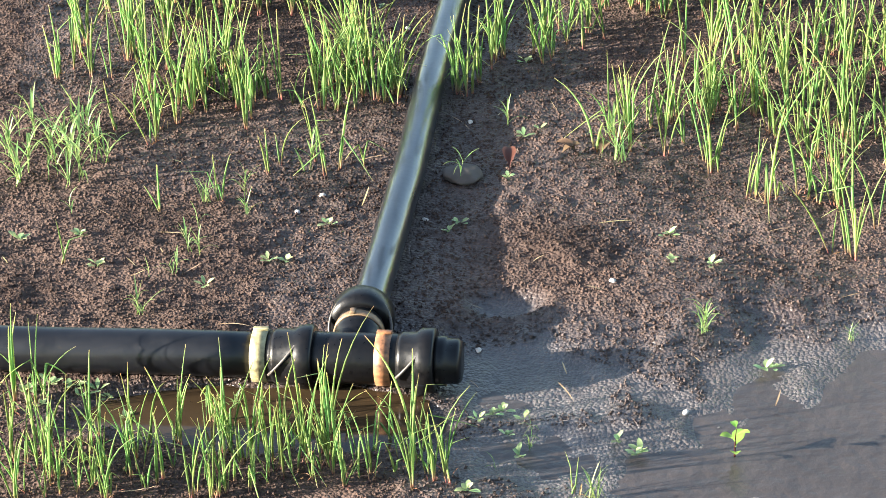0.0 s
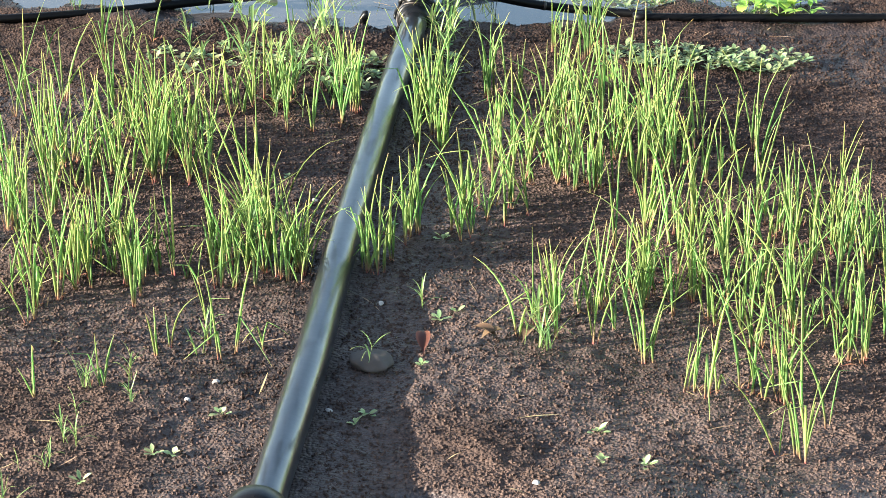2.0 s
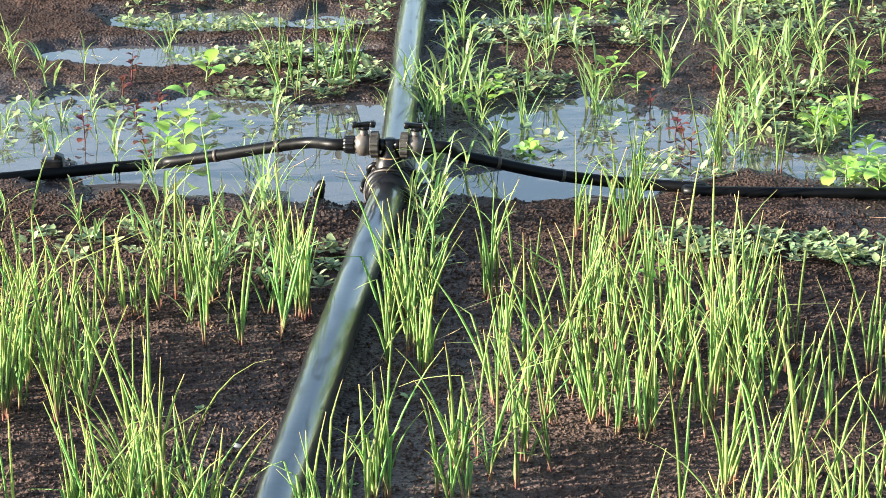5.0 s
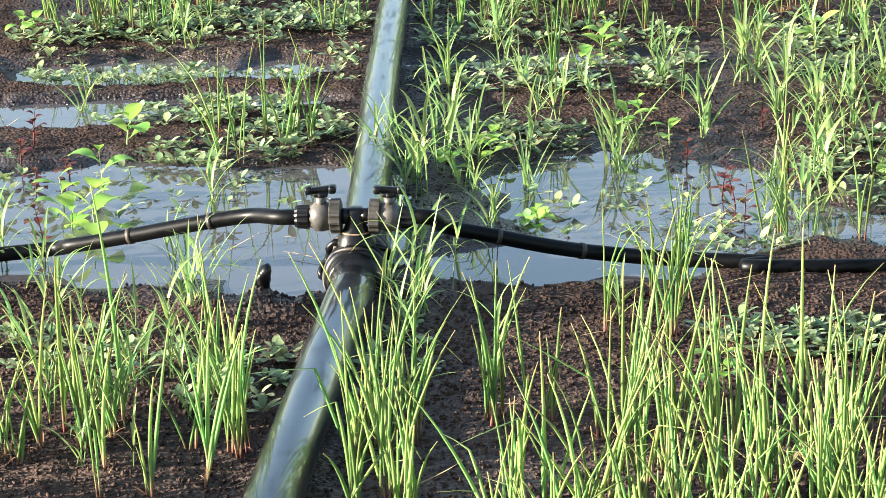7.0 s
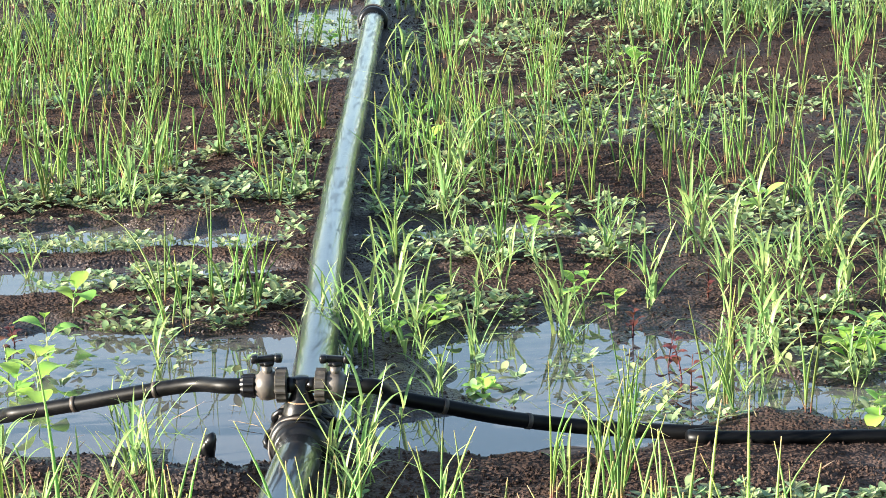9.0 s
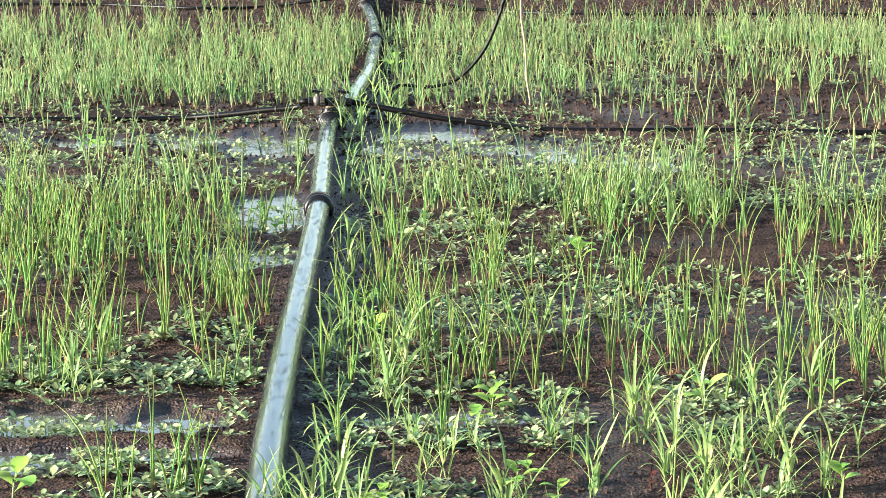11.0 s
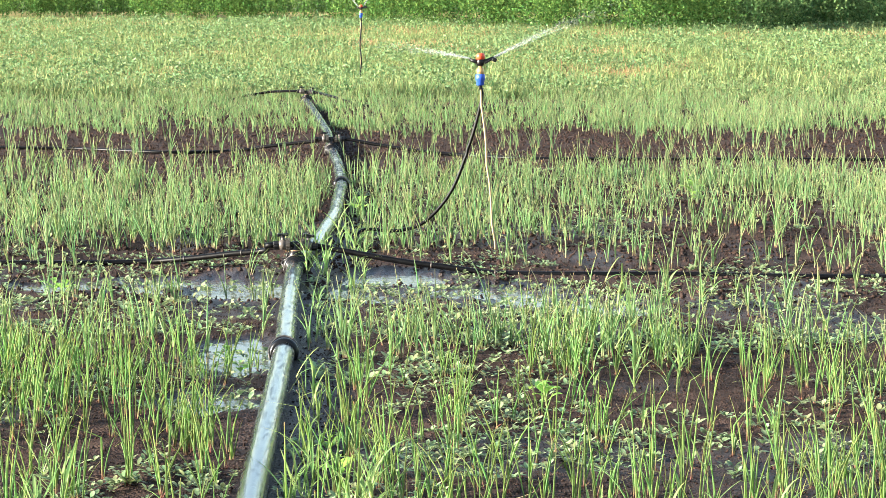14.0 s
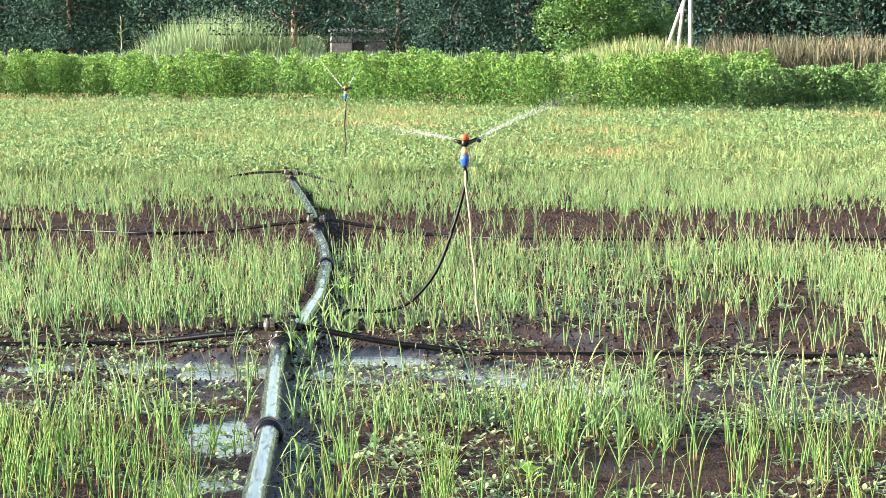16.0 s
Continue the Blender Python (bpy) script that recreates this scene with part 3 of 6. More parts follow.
lay_pipe(1.12, 4.16, R_PIPE, "black polyethylene irrigation pipe lying on wet soil")
lay_pipe(4.26, 9.22, R_PIPE, "glossy black irrigation pipe running past a puddle")
lay_pipe(9.27, 11.95, R_PIPE, "black irrigation pipe bending through young onions")
lay_pipe(12.13, 16.79, R_PIPE, "black irrigation pipe bowing among onion rows", sag=0.01)
lay_pipe(16.85, 20.07, R_PIPE, "black irrigation pipe beyond a coupling")
lay_pipe(20.24, 28.39, R_PIPE, "far black irrigation pipe half hidden by seedlings")

# thick feeder pipe and its tee
T0 = Vector((0.514, 0.918, 0.047))
MAIN = Vector((1.0, -0.037, 0)).normalized()
BRANCH = Vector((-0.01, 1.0, 0)).normalized()
TEE = 0.86          # size of the tee against a 110 mm fitting


def feeder():
    root = empty("feeder_pipe", pose(T0.x, T0.y, 0))
    pts = [Vector((0, 0, T0.z)) + MAIN * (-0.20 - 0.10 * i) + Vector((0, 0, 0.002 * math.sin(i))) for i in range(24)]
    part("wall", sweep(bmesh.new(), pts, 0.0470, 32), FEEDER, root)
    return tagged(root, "thick black feeder pipe lying in mud", "pipe")


def clamp(parent, at, way, r, width, material, label):
    m = x_axis(at, way)
    bm = lathe(bmesh.new(), [(-width / 2, r), (-width / 2, r + 0.0025), (width / 2, r + 0.0025), (width / 2, r)], m, 32)
    band = part("clamp_band", bm, material, parent, label)
    b2 = box(bmesh.new(), (width * 1.0, 0.012, 0.007), m @ pose(0, 0.2 * r, r + 0.004), 0.0015)
    part("screw_lug", b2, material, band)
    return band


def bail(parent, at, way, r, reach, turn):
    """The wire loop that locks a coupling."""
    m = x_axis(at, way) @ pose(0, 0, 0, turn, 0, 0)
    pts = []
    for i in range(19):
        a = math.pi * i / 18 - math.pi / 2
        pts.append(m @ Vector((1.6 * reach * math.cos(a) - 0.03, (r + 0.003) * math.sin(1.25 * a), (r + 0.003) * math.cos(1.25 * a))))
    part("locking_loop", sweep(bmesh.new(), pts, 0.0036, 8), GREYPVC, parent, "scuffed grey locking loop")


def tee():
    root = empty("pipe_tee", pose(T0.x, T0.y, 0) @ Matrix.Scale(TEE, 4))
    c = Vector((0, 0, T0.z / TEE))
    body = bmesh.new()
    lathe(body, [(-0.235, 0.055), (-0.23, 0.0605), (0.17, 0.0605), (0.175, 0.056)], x_axis(c, MAIN), 36)
    part("run", body, RUBBER, root)
    neck = bmesh.new()
    lathe(neck, [(0.0, 0.050), (0.075, 0.050), (0.085, 0.058), (0.150, 0.058), (0.156, 0.050), (0.22, 0.048)], x_axis(c - MAIN * 0.015, BRANCH), 36)
    part("branch", neck, RUBBER, root)
    for s0, s1 in ((-0.205, -0.105), (0.092, 0.180)):
        bm = bmesh.new()
        lathe(bm, [(s0, 0.0605), (s0 + 0.012, 0.0655), (s1 - 0.045, 0.0665), (s1 - 0.034, 0.0755), (s1 - 0.006, 0.0765), (s1, 0.073), (s1, 0.0605)], x_axis(c, MAIN), 40)
        collar = part("coupling_collar", bm, RUBBER, root)
        bail(collar, c + MAIN * (s0 + 0.030), MAIN, 0.0660, 0.052, -10)
    sock = bmesh.new()
    lathe(sock, [(0.158, 0.056), (0.160, 0.074), (0.180, 0.079), (0.225, 0.077), (0.245, 0.064), (0.258, 0.044)], x_axis(c - MAIN * 0.015, BRANCH), 40)
    ring = part("coupling_socket", sock, RUBBER, root)
    bail(ring, c - MAIN * 0.015 + BRANCH * 0.158, BRANCH, 0.072, 0.04, 0)
    clamp(root, c - MAIN * 0.015 + BRANCH * 0.118, BRANCH, 0.0585, 0.024, BRASSY, "ochre clamp band")
    clamp(root, c - MAIN * 0.232, MAIN, 0.0610, 0.036, YELLOWBAND, "pale yellow clamp band")
    clamp(root, c + MAIN * 0.060, MAIN, 0.0610, 0.036, ORANGEBAND, "rusty orange clamp band")
    cap = bmesh.new()
    lathe(cap, [(0.178, 0.056), (0.182, 0.0585), (0.205, 0.0585), (0.207, 0.0535), (0.232, 0.0530), (0.240, 0.047)], x_axis(c, MAIN), 36)
    part("end_cap", cap, RUBBER, root)
    foot = box(bmesh.new(), (0.022, 0.03, 0.03), x_axis(c + MAIN * 0.15 + Vector((0, -0.058, -0.040)), MAIN), 0.004)
    part("lug", foot, RUBBER, root)
    return tagged(root, "black plastic pipe tee with ochre clamps and end cap", "pipe fitting")


feeder()
tee()


def ring_profile(r, w):
    return [(-w, r), (-w, r + 0.009), (-w * 0.6, r + 0.013), (-w * 0.2, r + 0.012), (-w * 0.1, r + 0.006), (w * 0.1, r + 0.006),
            (w * 0.2, r + 0.012), (w * 0.6, r + 0.013), (w, r + 0.009), (w, r)]


def pipe_coupling(y, label):
    x = float(np.interp(y, PIPE_Y, PIPE_X))
    d = Vector((float(np.interp(y + .1, PIPE_Y, PIPE_X)) - float(np.interp(y - .1, PIPE_Y, PIPE_X)), 0.2, 0)).normalized()
    root = empty("pipe_coupling", pose(x, y, 0))
    c = Vector((0, 0, R_PIPE - 0.006))
    part("body", lathe(bmesh.new(), ring_profile(R_PIPE, 0.045), x_axis(c, d), 32), RUBBER, root)
    part("sealing_ring", lathe(bmesh.new(), [(-0.008, R_PIPE + 0.006), (-0.008, R_PIPE + 0.0105), (0.008, R_PIPE + 0.0105), (0.008, R_PIPE + 0.006)], x_axis(c, d), 28), MUDDY, root)
    bail(root, c - d * 0.03, d, R_PIPE + 0.010, 0.05, 0)
    return tagged(root, label, "pipe coupling", "pipe couplings")


pipe_coupling(9.245, "black ribbed coupling joining two irrigation pipes")
pipe_coupling(16.82, "far black coupling joining two irrigation pipes")


def ball_valve(name, parent_group, origin, way, label):
    """Grey ball valve: its axis runs from the saddle outwards along way."""
    m = x_axis(origin, way)
    root = empty(name, m)
    root.scale = (0.80, 1.02, 1.02)
    idm = Matrix.Identity(4)
    part("stub", lathe(bmesh.new(), [(-0.004, 0.013), (0.018, 0.013)], idm, 20), RUBBER, root)
    nut = lathe(bmesh.new(), [(0.014, 0.018), (0.016, 0.0258), (0.036, 0.0258), (0.039, 0.021)], idm, 48, 0.09)
    part("union_nut", nut, NUT, root, "ribbed grey-brown union nut", False)
    body = bmesh.new()
    lathe(body, [(0.036, 0.019), (0.041, 0.0225), (0.055, 0.0245), (0.070, 0.0235), (0.074, 0.019), (0.080, 0.017)], idm, 28)
    lathe(body, [(0.018, 0.011), (0.033, 0.011)], pose(0.055, 0, 0, 0, -90, 0), 16)
    part("body", body, GREYPVC, root, "grey weathered valve body")
    hand = bmesh.new()
    lathe(hand, [(0.030, 0.0095), (0.040, 0.0105)], pose(0.055, 0, 0, 0, -90, 0), 16)
    box(hand, (0.058, 0.013, 0.011), pose(0.055, 0, 0.044, 0, 3, 4), 0.003)
    box(hand, (0.030, 0.018, 0.008), pose(0.055, 0, 0.037, 0, 0, 4), 0.003)
    for e in (-1, 1):
        box(hand, (0.016, 0.021, 0.013), pose(0.055 + 0.024 * e, 0.0015 * e, 0.0445, 0, 3 + 6 * e, 4), 0.004)
    part("handle", hand, RUBBER, root, "black tee handle")
    tail = lathe(bmesh.new(), [(0.078, 0.0145), (0.082, 0.0182), (0.104, 0.0172), (0.110, 0.0150)], idm, 40, 0.10)
    part("hose_nut", tail, RUBBER, root, "ribbed black hose nut", False)
    return tagged(root, label, "valve", parent_group)


def valve_joint(y, lift, where, left_way, right_way):
    """The saddle coupling that feeds two hoses, with its two valves. Returns the two hose ends."""
    x = float(np.interp(y, PIPE_Y, PIPE_X))
    d = Vector((float(np.interp(y + .15, PIPE_Y, PIPE_X)) - float(np.interp(y - .15, PIPE_Y, PIPE_X)), 0.3, 0)).normalized()
    root = empty("saddle_coupling", pose(x, y, 0))
    c = Vector((0, 0, R_PIPE - 0.004))
    part("front_ring", lathe(bmesh.new(), ring_profile(R_PIPE + 0.002, 0.026), x_axis(c - d * 0.024, d), 32), RUBBER, root)
    part("rear_ring", lathe(bmesh.new(), ring_profile(R_PIPE + 0.003, 0.024), x_axis(c + d * 0.052, d), 32), MUDDY, root)
    part("sleeve", lathe(bmesh.new(), [(-0.08, R_PIPE + 0.002), (-0.075, R_PIPE + 0.006), (0.075, R_PIPE + 0.006), (0.08, R_PIPE + 0.002)], x_axis(c, d), 32), RUBBER, root)
    clamp(root, c + d * 0.012, d, R_PIPE + 0.007, 0.018, BRASSY, "rusty ochre clamp band")
    neck = bmesh.new()
    lathe(neck, [(R_PIPE - 0.01, 0.034), (R_PIPE + 0.010, 0.033), (R_PIPE + 0.024, 0.027), (lift - c.z - 0.022, 0.021), (lift - c.z - 0.010, 0.015), (lift - c.z + 0.010, 0.015), (lift - c.z + 0.014, 0.011)], Matrix.Translation(c) @ pose(0, 0, 0, 0, -90, 0), 20)
    part("neck", neck, RUBBER, root)
    part("neck_band", lathe(bmesh.new(), [(-0.005, 0.0225), (-0.005, 0.0250), (0.005, 0.0246), (0.005, 0.0215)], Matrix.Translation(Vector((0, 0, lift - 0.030))) @ pose(0, 0, 0, 0, -90, 0), 24), BRASSY, root, "ochre band round the neck")
    part("torn_gasket", sweep(bmesh.new(), [c + d * (0.002 + 0.006 * math.sin(5 * a)) + Vector((math.cos(a), 0, math.sin(a))) * (0.056 + 0.005 * math.sin(7 * a + y)) for a in np.linspace(-0.4, 3.5, 40)], [0.004 + 0.003 * abs(math.sin(4.3 * k)) for k in range(40)], 7), RUBBER, root, "torn black rubber gasket")
    part("wire_loop", sweep(bmesh.new(), [c + Vector((0.051 * math.cos(a), -0.042 + 0.01 * math.sin(3 * a), 0.051 * math.sin(a))) for a in np.linspace(-0.6, 3.7, 26)], 0.003, 8), MUDDY, root)
    tagged(root, "mud-stained black saddle coupling clamped on the pipe " + where, "pipe coupling", "saddle couplings")
    o = Vector((x, y, lift))
    ends = []
    for way in (left_way, right_way):
        w = Vector(way).normalized()
        ball_valve("ball_valve", "hose valves", o + w * 0.011, w, "grey ball valve with black handle " + where)
        ends.append((o + w * 0.094, w))
    return ends


def hose(ends, ctl, r, label, name="lateral_hose"):
    p, w = ends
    pts = smooth_line([p - w * 0.02, p + w * 0.03] + list(ctl), 10)
    root = empty(name, pose(pts[0].x, pts[0].y, 0))
    inv = root.matrix_world.inverted()
    part("tube", sweep(bmesh.new(), [inv @ q for q in pts], r, 16), HOSE, root)
    for k in (len(pts) // 3, len(pts) // 2):
        d = (pts[k + 1] - pts[k]).normalized()
        part("hose_band", lathe(bmesh.new(), [(-0.004, r), (-0.004, r + 0.0012), (0.004, r + 0.0012), (0.004, r)], x_axis(inv @ pts[k], d), 16), MUDDY, root, "mud-stained hose band")
    return tagged(root, label, "hose", "lateral hoses")


R_HOSE = 0.0130
e1 = valve_joint(4.25, 0.127, "beside a puddle", (-1, 0.02, -0.02), (1, -0.02, -0.03))
hose(e1[0], ((0.364, 4.301, 0.114), (0.265, 4.33, 0.092), (0.153, 4.361, 0.064), (0.05, 4.39, 0.04), (-0.076, 4.424, 0.016), (-0.75, 4.2, 0.016), (-2.2, 4.1, 0.016)), R_HOSE,
     "black lateral hose sagging over a puddle")
hose(e1[1], ((0.691, 4.303, 0.092), (0.774, 4.331, 0.066), (0.867, 4.362, 0.038), (0.961, 4.393, 0.016), (1.074, 4.361, 0.016), (1.214, 4.338, 0.016), (1.406, 4.31, 0.016), (3.6, 4.409999999999999, 0.016)), R_HOSE,
     "black lateral hose lying on brown soil")
e2 = valve_joint(12.04, 0.130, "half hidden by grass", (-1, 0.0, -0.05), (1, -0.02, -0.1))
hose(e2[0], ((0.078, 12.118, 0.093), (-0.08, 12.177, 0.072), (-0.292, 12.255, 0.041), (-0.533, 12.343, 0.016), (-0.913, 12.294, 0.016), (-1.068, 12.294, 0.016), (-4.4, 12.294, 0.016)), R_HOSE,
     "black lateral hose crossing a shallow puddle")
hose(e2[1], ((0.689, 11.978, 0.062), (0.89, 11.947, 0.04), (1.115, 11.912, 0.016), (1.487, 11.866, 0.016), (1.984, 11.866, 0.016), (2.716, 11.776, 0.016), (5.0, 11.776, 0.016)), R_HOSE,
     "black lateral hose passing under young onions")
e3 = valve_joint(20.155, 0.125, "on bare soil", (-1, 0.0, -0.03), (1, -0.02, -0.05))
hose(e3[0], ((-0.122, 20.228, 0.101), (-0.466, 20.306, 0.059), (-0.768, 20.373, 0.016), (-1.264, 20.24, 0.016), (-1.859, 20.577, 0.016), (-2.44, 20.715, 0.016), (-5.5, 20.715, 0.016)), R_HOSE, "thin black lateral hose across bare soil")
hose(e3[1], ((0.346, 20.111, 0.083), (0.683, 20.013, 0.039), (1.017, 19.914, 0.016), (1.425, 19.599, 0.016), (2.035, 19.537, 0.016), (2.647, 19.537, 0.016), (6.0, 19.537, 0.016)), R_HOSE, "thin black lateral hose across bare brown soil")
e4 = valve_joint(28.42, 0.13, "far off in seedlings", (-1, 0.05, 0.05), (1, -0.1, -0.1))
hose(e4[0], ((-1.03, 28.499, 0.123), (-1.292, 28.501, 0.081), (-1.709, 28.573, 0.017), (-3.174, 28.816, 0.017)), R_HOSE, "far black lateral hose in seedlings")
hose(e4[1], ((-0.316, 27.913, 0.092), (-0.116, 27.603, 0.05), (0.243, 27.392, 0.017), (2.012, 27.089, 0.019)), R_HOSE, "far black lateral hose in pale grass")


def sprinkler(foot, top, supply, label):
    """A cane stake with a riser hose, blue socket and an impact sprinkler on top."""
    foot, top = Vector(foot), Vector(top)
    root = empty("sprinkler", pose(foot.x, foot.y, 0))
    o = Vector((foot.x, foot.y, 0))
    up = (top - foot).normalized()
    n = 9
    part("stake", sweep(bmesh.new(), [foot - o - up * 0.05 + (top - foot + up * 0.05) * (i / n) + Vector((0.004 * math.sin(2.2 * i), 0, 0)) for i in range(n + 1)], 0.0052, 8), CANE, root, "dry bamboo cane stake")
    part("riser_hose", sweep(bmesh.new(), [p - o for p in smooth_line(list(supply) + [tuple(top + Vector((0.006, 0, -0.07))), tuple(top)], 10)], 0.0085, 10), HOSE, root, "thin black riser hose")
    m = Matrix.Translation(top - o) @ pose(0, 0, 0, 0, -90, 0)
    part("socket", lathe(bmesh.new(), [(0.0, 0.015), (0.004, 0.019), (0.022, 0.019), (0.026, 0.023), (0.052, 0.023), (0.056, 0.016)], m, 20), BLUE, root, "blue plastic socket")
    body = bmesh.new()
    lathe(body, [(0.054, 0.018), (0.066, 0.018), (0.068, 0.018), (0.082, 0.018), (0.084, 0.011), (0.098, 0.011)], m, 18)
    part("bearing", body, TAN, root, "brass bearing nut")
    arm = bmesh.new()
    h = top - o + Vector((0, 0, 0.112))
    lathe(arm, [(-0.018, 0.015), (-0.010, 0.019), (0.012, 0.018), (0.018, 0.013)], Matrix.Translation(h) @ pose(0, 0, 0, 0, -90, 0), 16)
    sweep(arm, [h, h + Vector((0.03, 0, 0.006)), h + Vector((0.062, -0.004, 0.022))], [0.012, 0.010, 0.007], 10)
    sweep(arm, [h, h + Vector((-0.028, 0, 0.004)), h + Vector((-0.05, 0.004, 0.013))], [0.012, 0.010, 0.0075], 10)
    part("nozzle_body", arm, RUBBER, root, "black twin nozzle body")
    ham = bmesh.new()
    box(ham, (0.010, 0.008, 0.055), Matrix.Translation(h) @ pose(0.045, -0.012, 0.008, 0, 62, 0), 0.002)
    box(ham, (0.022, 0.016, 0.019), Matrix.Translation(h) @ pose(0.068, -0.012, 0.012, 0, 20, 0), 0.003)
    part("hammer_arm", ham, RUBBER, root)
    cap = bmesh.new()
    lathe(cap, [(0.012, 0.016), (0.016, 0.022), (0.036, 0.021), (0.042, 0.016), (0.044, 0.006)], Matrix.Translation(h) @ pose(0, 0, 0, 0, -90, 0), 18)
    part("spring_cap", cap, RED, root, "orange-red spring cap")
    return tagged(root, label, "sprinkler", "field sprinklers"), h + o


_, head1 = sprinkler((1.128, 12.99, 0.0), (1.055, 13.12, 0.797),
                     ((0.416, 12.95, 0.02), (0.442, 13.10, 0.05), (0.497, 13.18, 0.091), (0.651, 13.17, 0.086), (0.785, 13.15, 0.132), (0.917, 13.13, 0.286), (1.011, 13.13, 0.533)),
                     "impact sprinkler with orange-red cap on a cane stake")
_, head2 = sprinkler((-0.235, 32.83, 0.0), (-0.23, 32.86, 0.84),
                     ((-0.225, 32.78, 0.02), (-0.24, 32.82, 0.15), (-0.225, 32.83, 0.32), (-0.24, 32.85, 0.5), (-0.23, 32.85, 0.68)), "far impact sprinkler on a thin stake")


def jet(start, way, reach, drop, spread, count, label):
    """Water thrown from a nozzle: a thread near it that breaks into drops."""
    w = Vector(way).normalized()
    t = np.abs(rng.normal(0, 0.38, count)).clip(0.0, 1.0)
    base = np.array(start)[None] + np.array(w)[None] * (t * reach)[:, None]
    base[:, 2] -= drop * t ** 2
    base += rng.normal(0, 1, (count, 3)) * (0.0025 + spread * t ** 1.3)[:, None]
    size = 0.0007 + 0.0011 * rng.random(count)
    oct_ = np.array([(1, 0, 0), (-1, 0, 0), (0, 1, 0), (0, -1, 0), (0, 0, 1), (0, 0, -1)], float)
    long = 1 + 5 * (1 - t)
    v = base[:, None] + oct_[None] * size[:, None, None] + (np.array(w)[None, None] * (oct_ @ np.array(w))[None, :, None]) * (size * long)[:, None, None]
    f = np.array([(0, 2, 4), (2, 1, 4), (1, 3, 4), (3, 0, 4), (2, 0, 5), (1, 2, 5), (3, 1, 5), (0, 3, 5)])
    q = (np.arange(count)[:, None, None] * 6 + f[None]).reshape(-1, 3)
    me = quick_mesh("water_spray", v.reshape(-1, 3), q, None, True, DROPS)
    return tagged(new("water_spray", me), label, "water spray", kind="stuff")


jet(head1 + Vector((0.06, 0, 0.02)), (0.88, 0.2, 0.46), 0.95, 0.12, 0.034, 1000, "white water spray thrown from a sprinkler nozzle")
jet(head1 + Vector((-0.05, 0, 0.018)), (-0.95, 0.1, 0.20), 0.60, 0.05, 0.022, 600, "thin white spray from the rear nozzle")
jet(head2 + Vector((-0.03, 0, 0.018)), (-0.62, 0.1, 0.74), 0.75, 0.02, 0.012, 700, "far white water spray")
jet(head2 + Vector((0.03, 0, 0.018)), (0.42, 0.1, 0.85), 0.35, 0.02, 0.010, 500, "far short white water spray")

# ---------------------------------------------------------------- plants
def inside(x, y, margin=1.2):
    """Whether a place lies in the stretch of field that the walk looks over."""
    return np.abs(x - 0.88) < np.maximum(1.15, 0.163 * y + 0.30) * margin


def pipe_gap(x, y):
    return np.abs(x - np.interp(y, PIPE_Y, PIPE_X))


# thick and thin places in the near beds: centre, half sizes, plants
BED_LEFT = (
    (-0.2, 1.39, 0.019, 0.022, 2), (-0.06, 1.5, 0.019, 0.023, 2), (0.17, 1.65, 0.021, 0.03, 2), (-0.05, 1.71, 0.024, 0.036, 2), (0.08, 1.71, 0.021, 0.03, 2),
    (-0.06, 1.72, 0.023, 0.037, 3), (0.29, 1.87, 0.058, 0.055, 4), (0.2, 1.87, 0.023, 0.027, 2), (0.2, 1.88, 0.024, 0.038, 3), (0.29, 1.9, 0.067, 0.057, 5),
    (0.37, 1.93, 0.018, 0.028, 2), (0.41, 2.02, 0.018, 0.029, 2), (0.08, 2.12, 0.024, 0.036, 3), (-0.16, 2.16, 0.084, 0.103, 16), (-0.17, 2.27, 0.05, 0.078, 12),
    (0.04, 2.3, 0.113, 0.071, 24), (-0.03, 2.32, 0.075, 0.07, 22), (0.29, 2.32, 0.085, 0.054, 12), (0.08, 2.33, 0.044, 0.048, 10),
)
BED_LEFT_FAR = (
    (0.42, 2.34, 0.035, 0.054, 6), (0.29, 2.4, 0.05, 0.049, 14), (0.43, 2.42, 0.05, 0.072, 14), (-0.45, 2.56, 0.149, 0.115, 18), (-0.19, 2.6, 0.148, 0.097, 20),
    (0.31, 2.6, 0.044, 0.077, 6), (-0.28, 2.97, 0.111, 0.174, 40), (-0.04, 3.07, 0.154, 0.139, 44), (-0.18, 3.38, 0.263, 0.13, 24), (0.24, 3.44, 0.117, 0.109, 12),
    (-0.15, 3.44, 0.055, 0.13, 9), (0.42, 3.44, 0.047, 0.086, 8), (0.4, 3.53, 0.089, 0.112, 10), (0.22, 3.98, 0.018, 0.034, 2), (0.26, 5.19, 0.068, 0.114, 10),
)
BED_RIGHT = (
    (1.5, 1.49, 0.024, 0.033, 2), (1.63, 1.62, 0.032, 0.049, 4), (1.54, 1.64, 0.027, 0.03, 3), (1.44, 1.73, 0.038, 0.045, 4), (1.46, 1.74, 0.044, 0.039, 5),
    (1.32, 1.76, 0.028, 0.031, 3), (1.33, 1.76, 0.019, 0.024, 2), (1.22, 1.91, 0.018, 0.027, 2), (1.21, 1.95, 0.024, 0.038, 3), (1.09, 2.06, 0.04, 0.039, 4),
    (1.6, 2.07, 0.105, 0.115, 40), (0.99, 2.07, 0.054, 0.04, 6), (0.98, 2.09, 0.047, 0.064, 12), (1.49, 2.11, 0.119, 0.116, 34), (1.43, 2.18, 0.107, 0.09, 34),
    (1.09, 2.19, 0.036, 0.06, 7), (1.29, 2.23, 0.122, 0.075, 30), (1.27, 2.28, 0.073, 0.068, 26), (0.59, 2.39, 0.035, 0.045, 10),
)
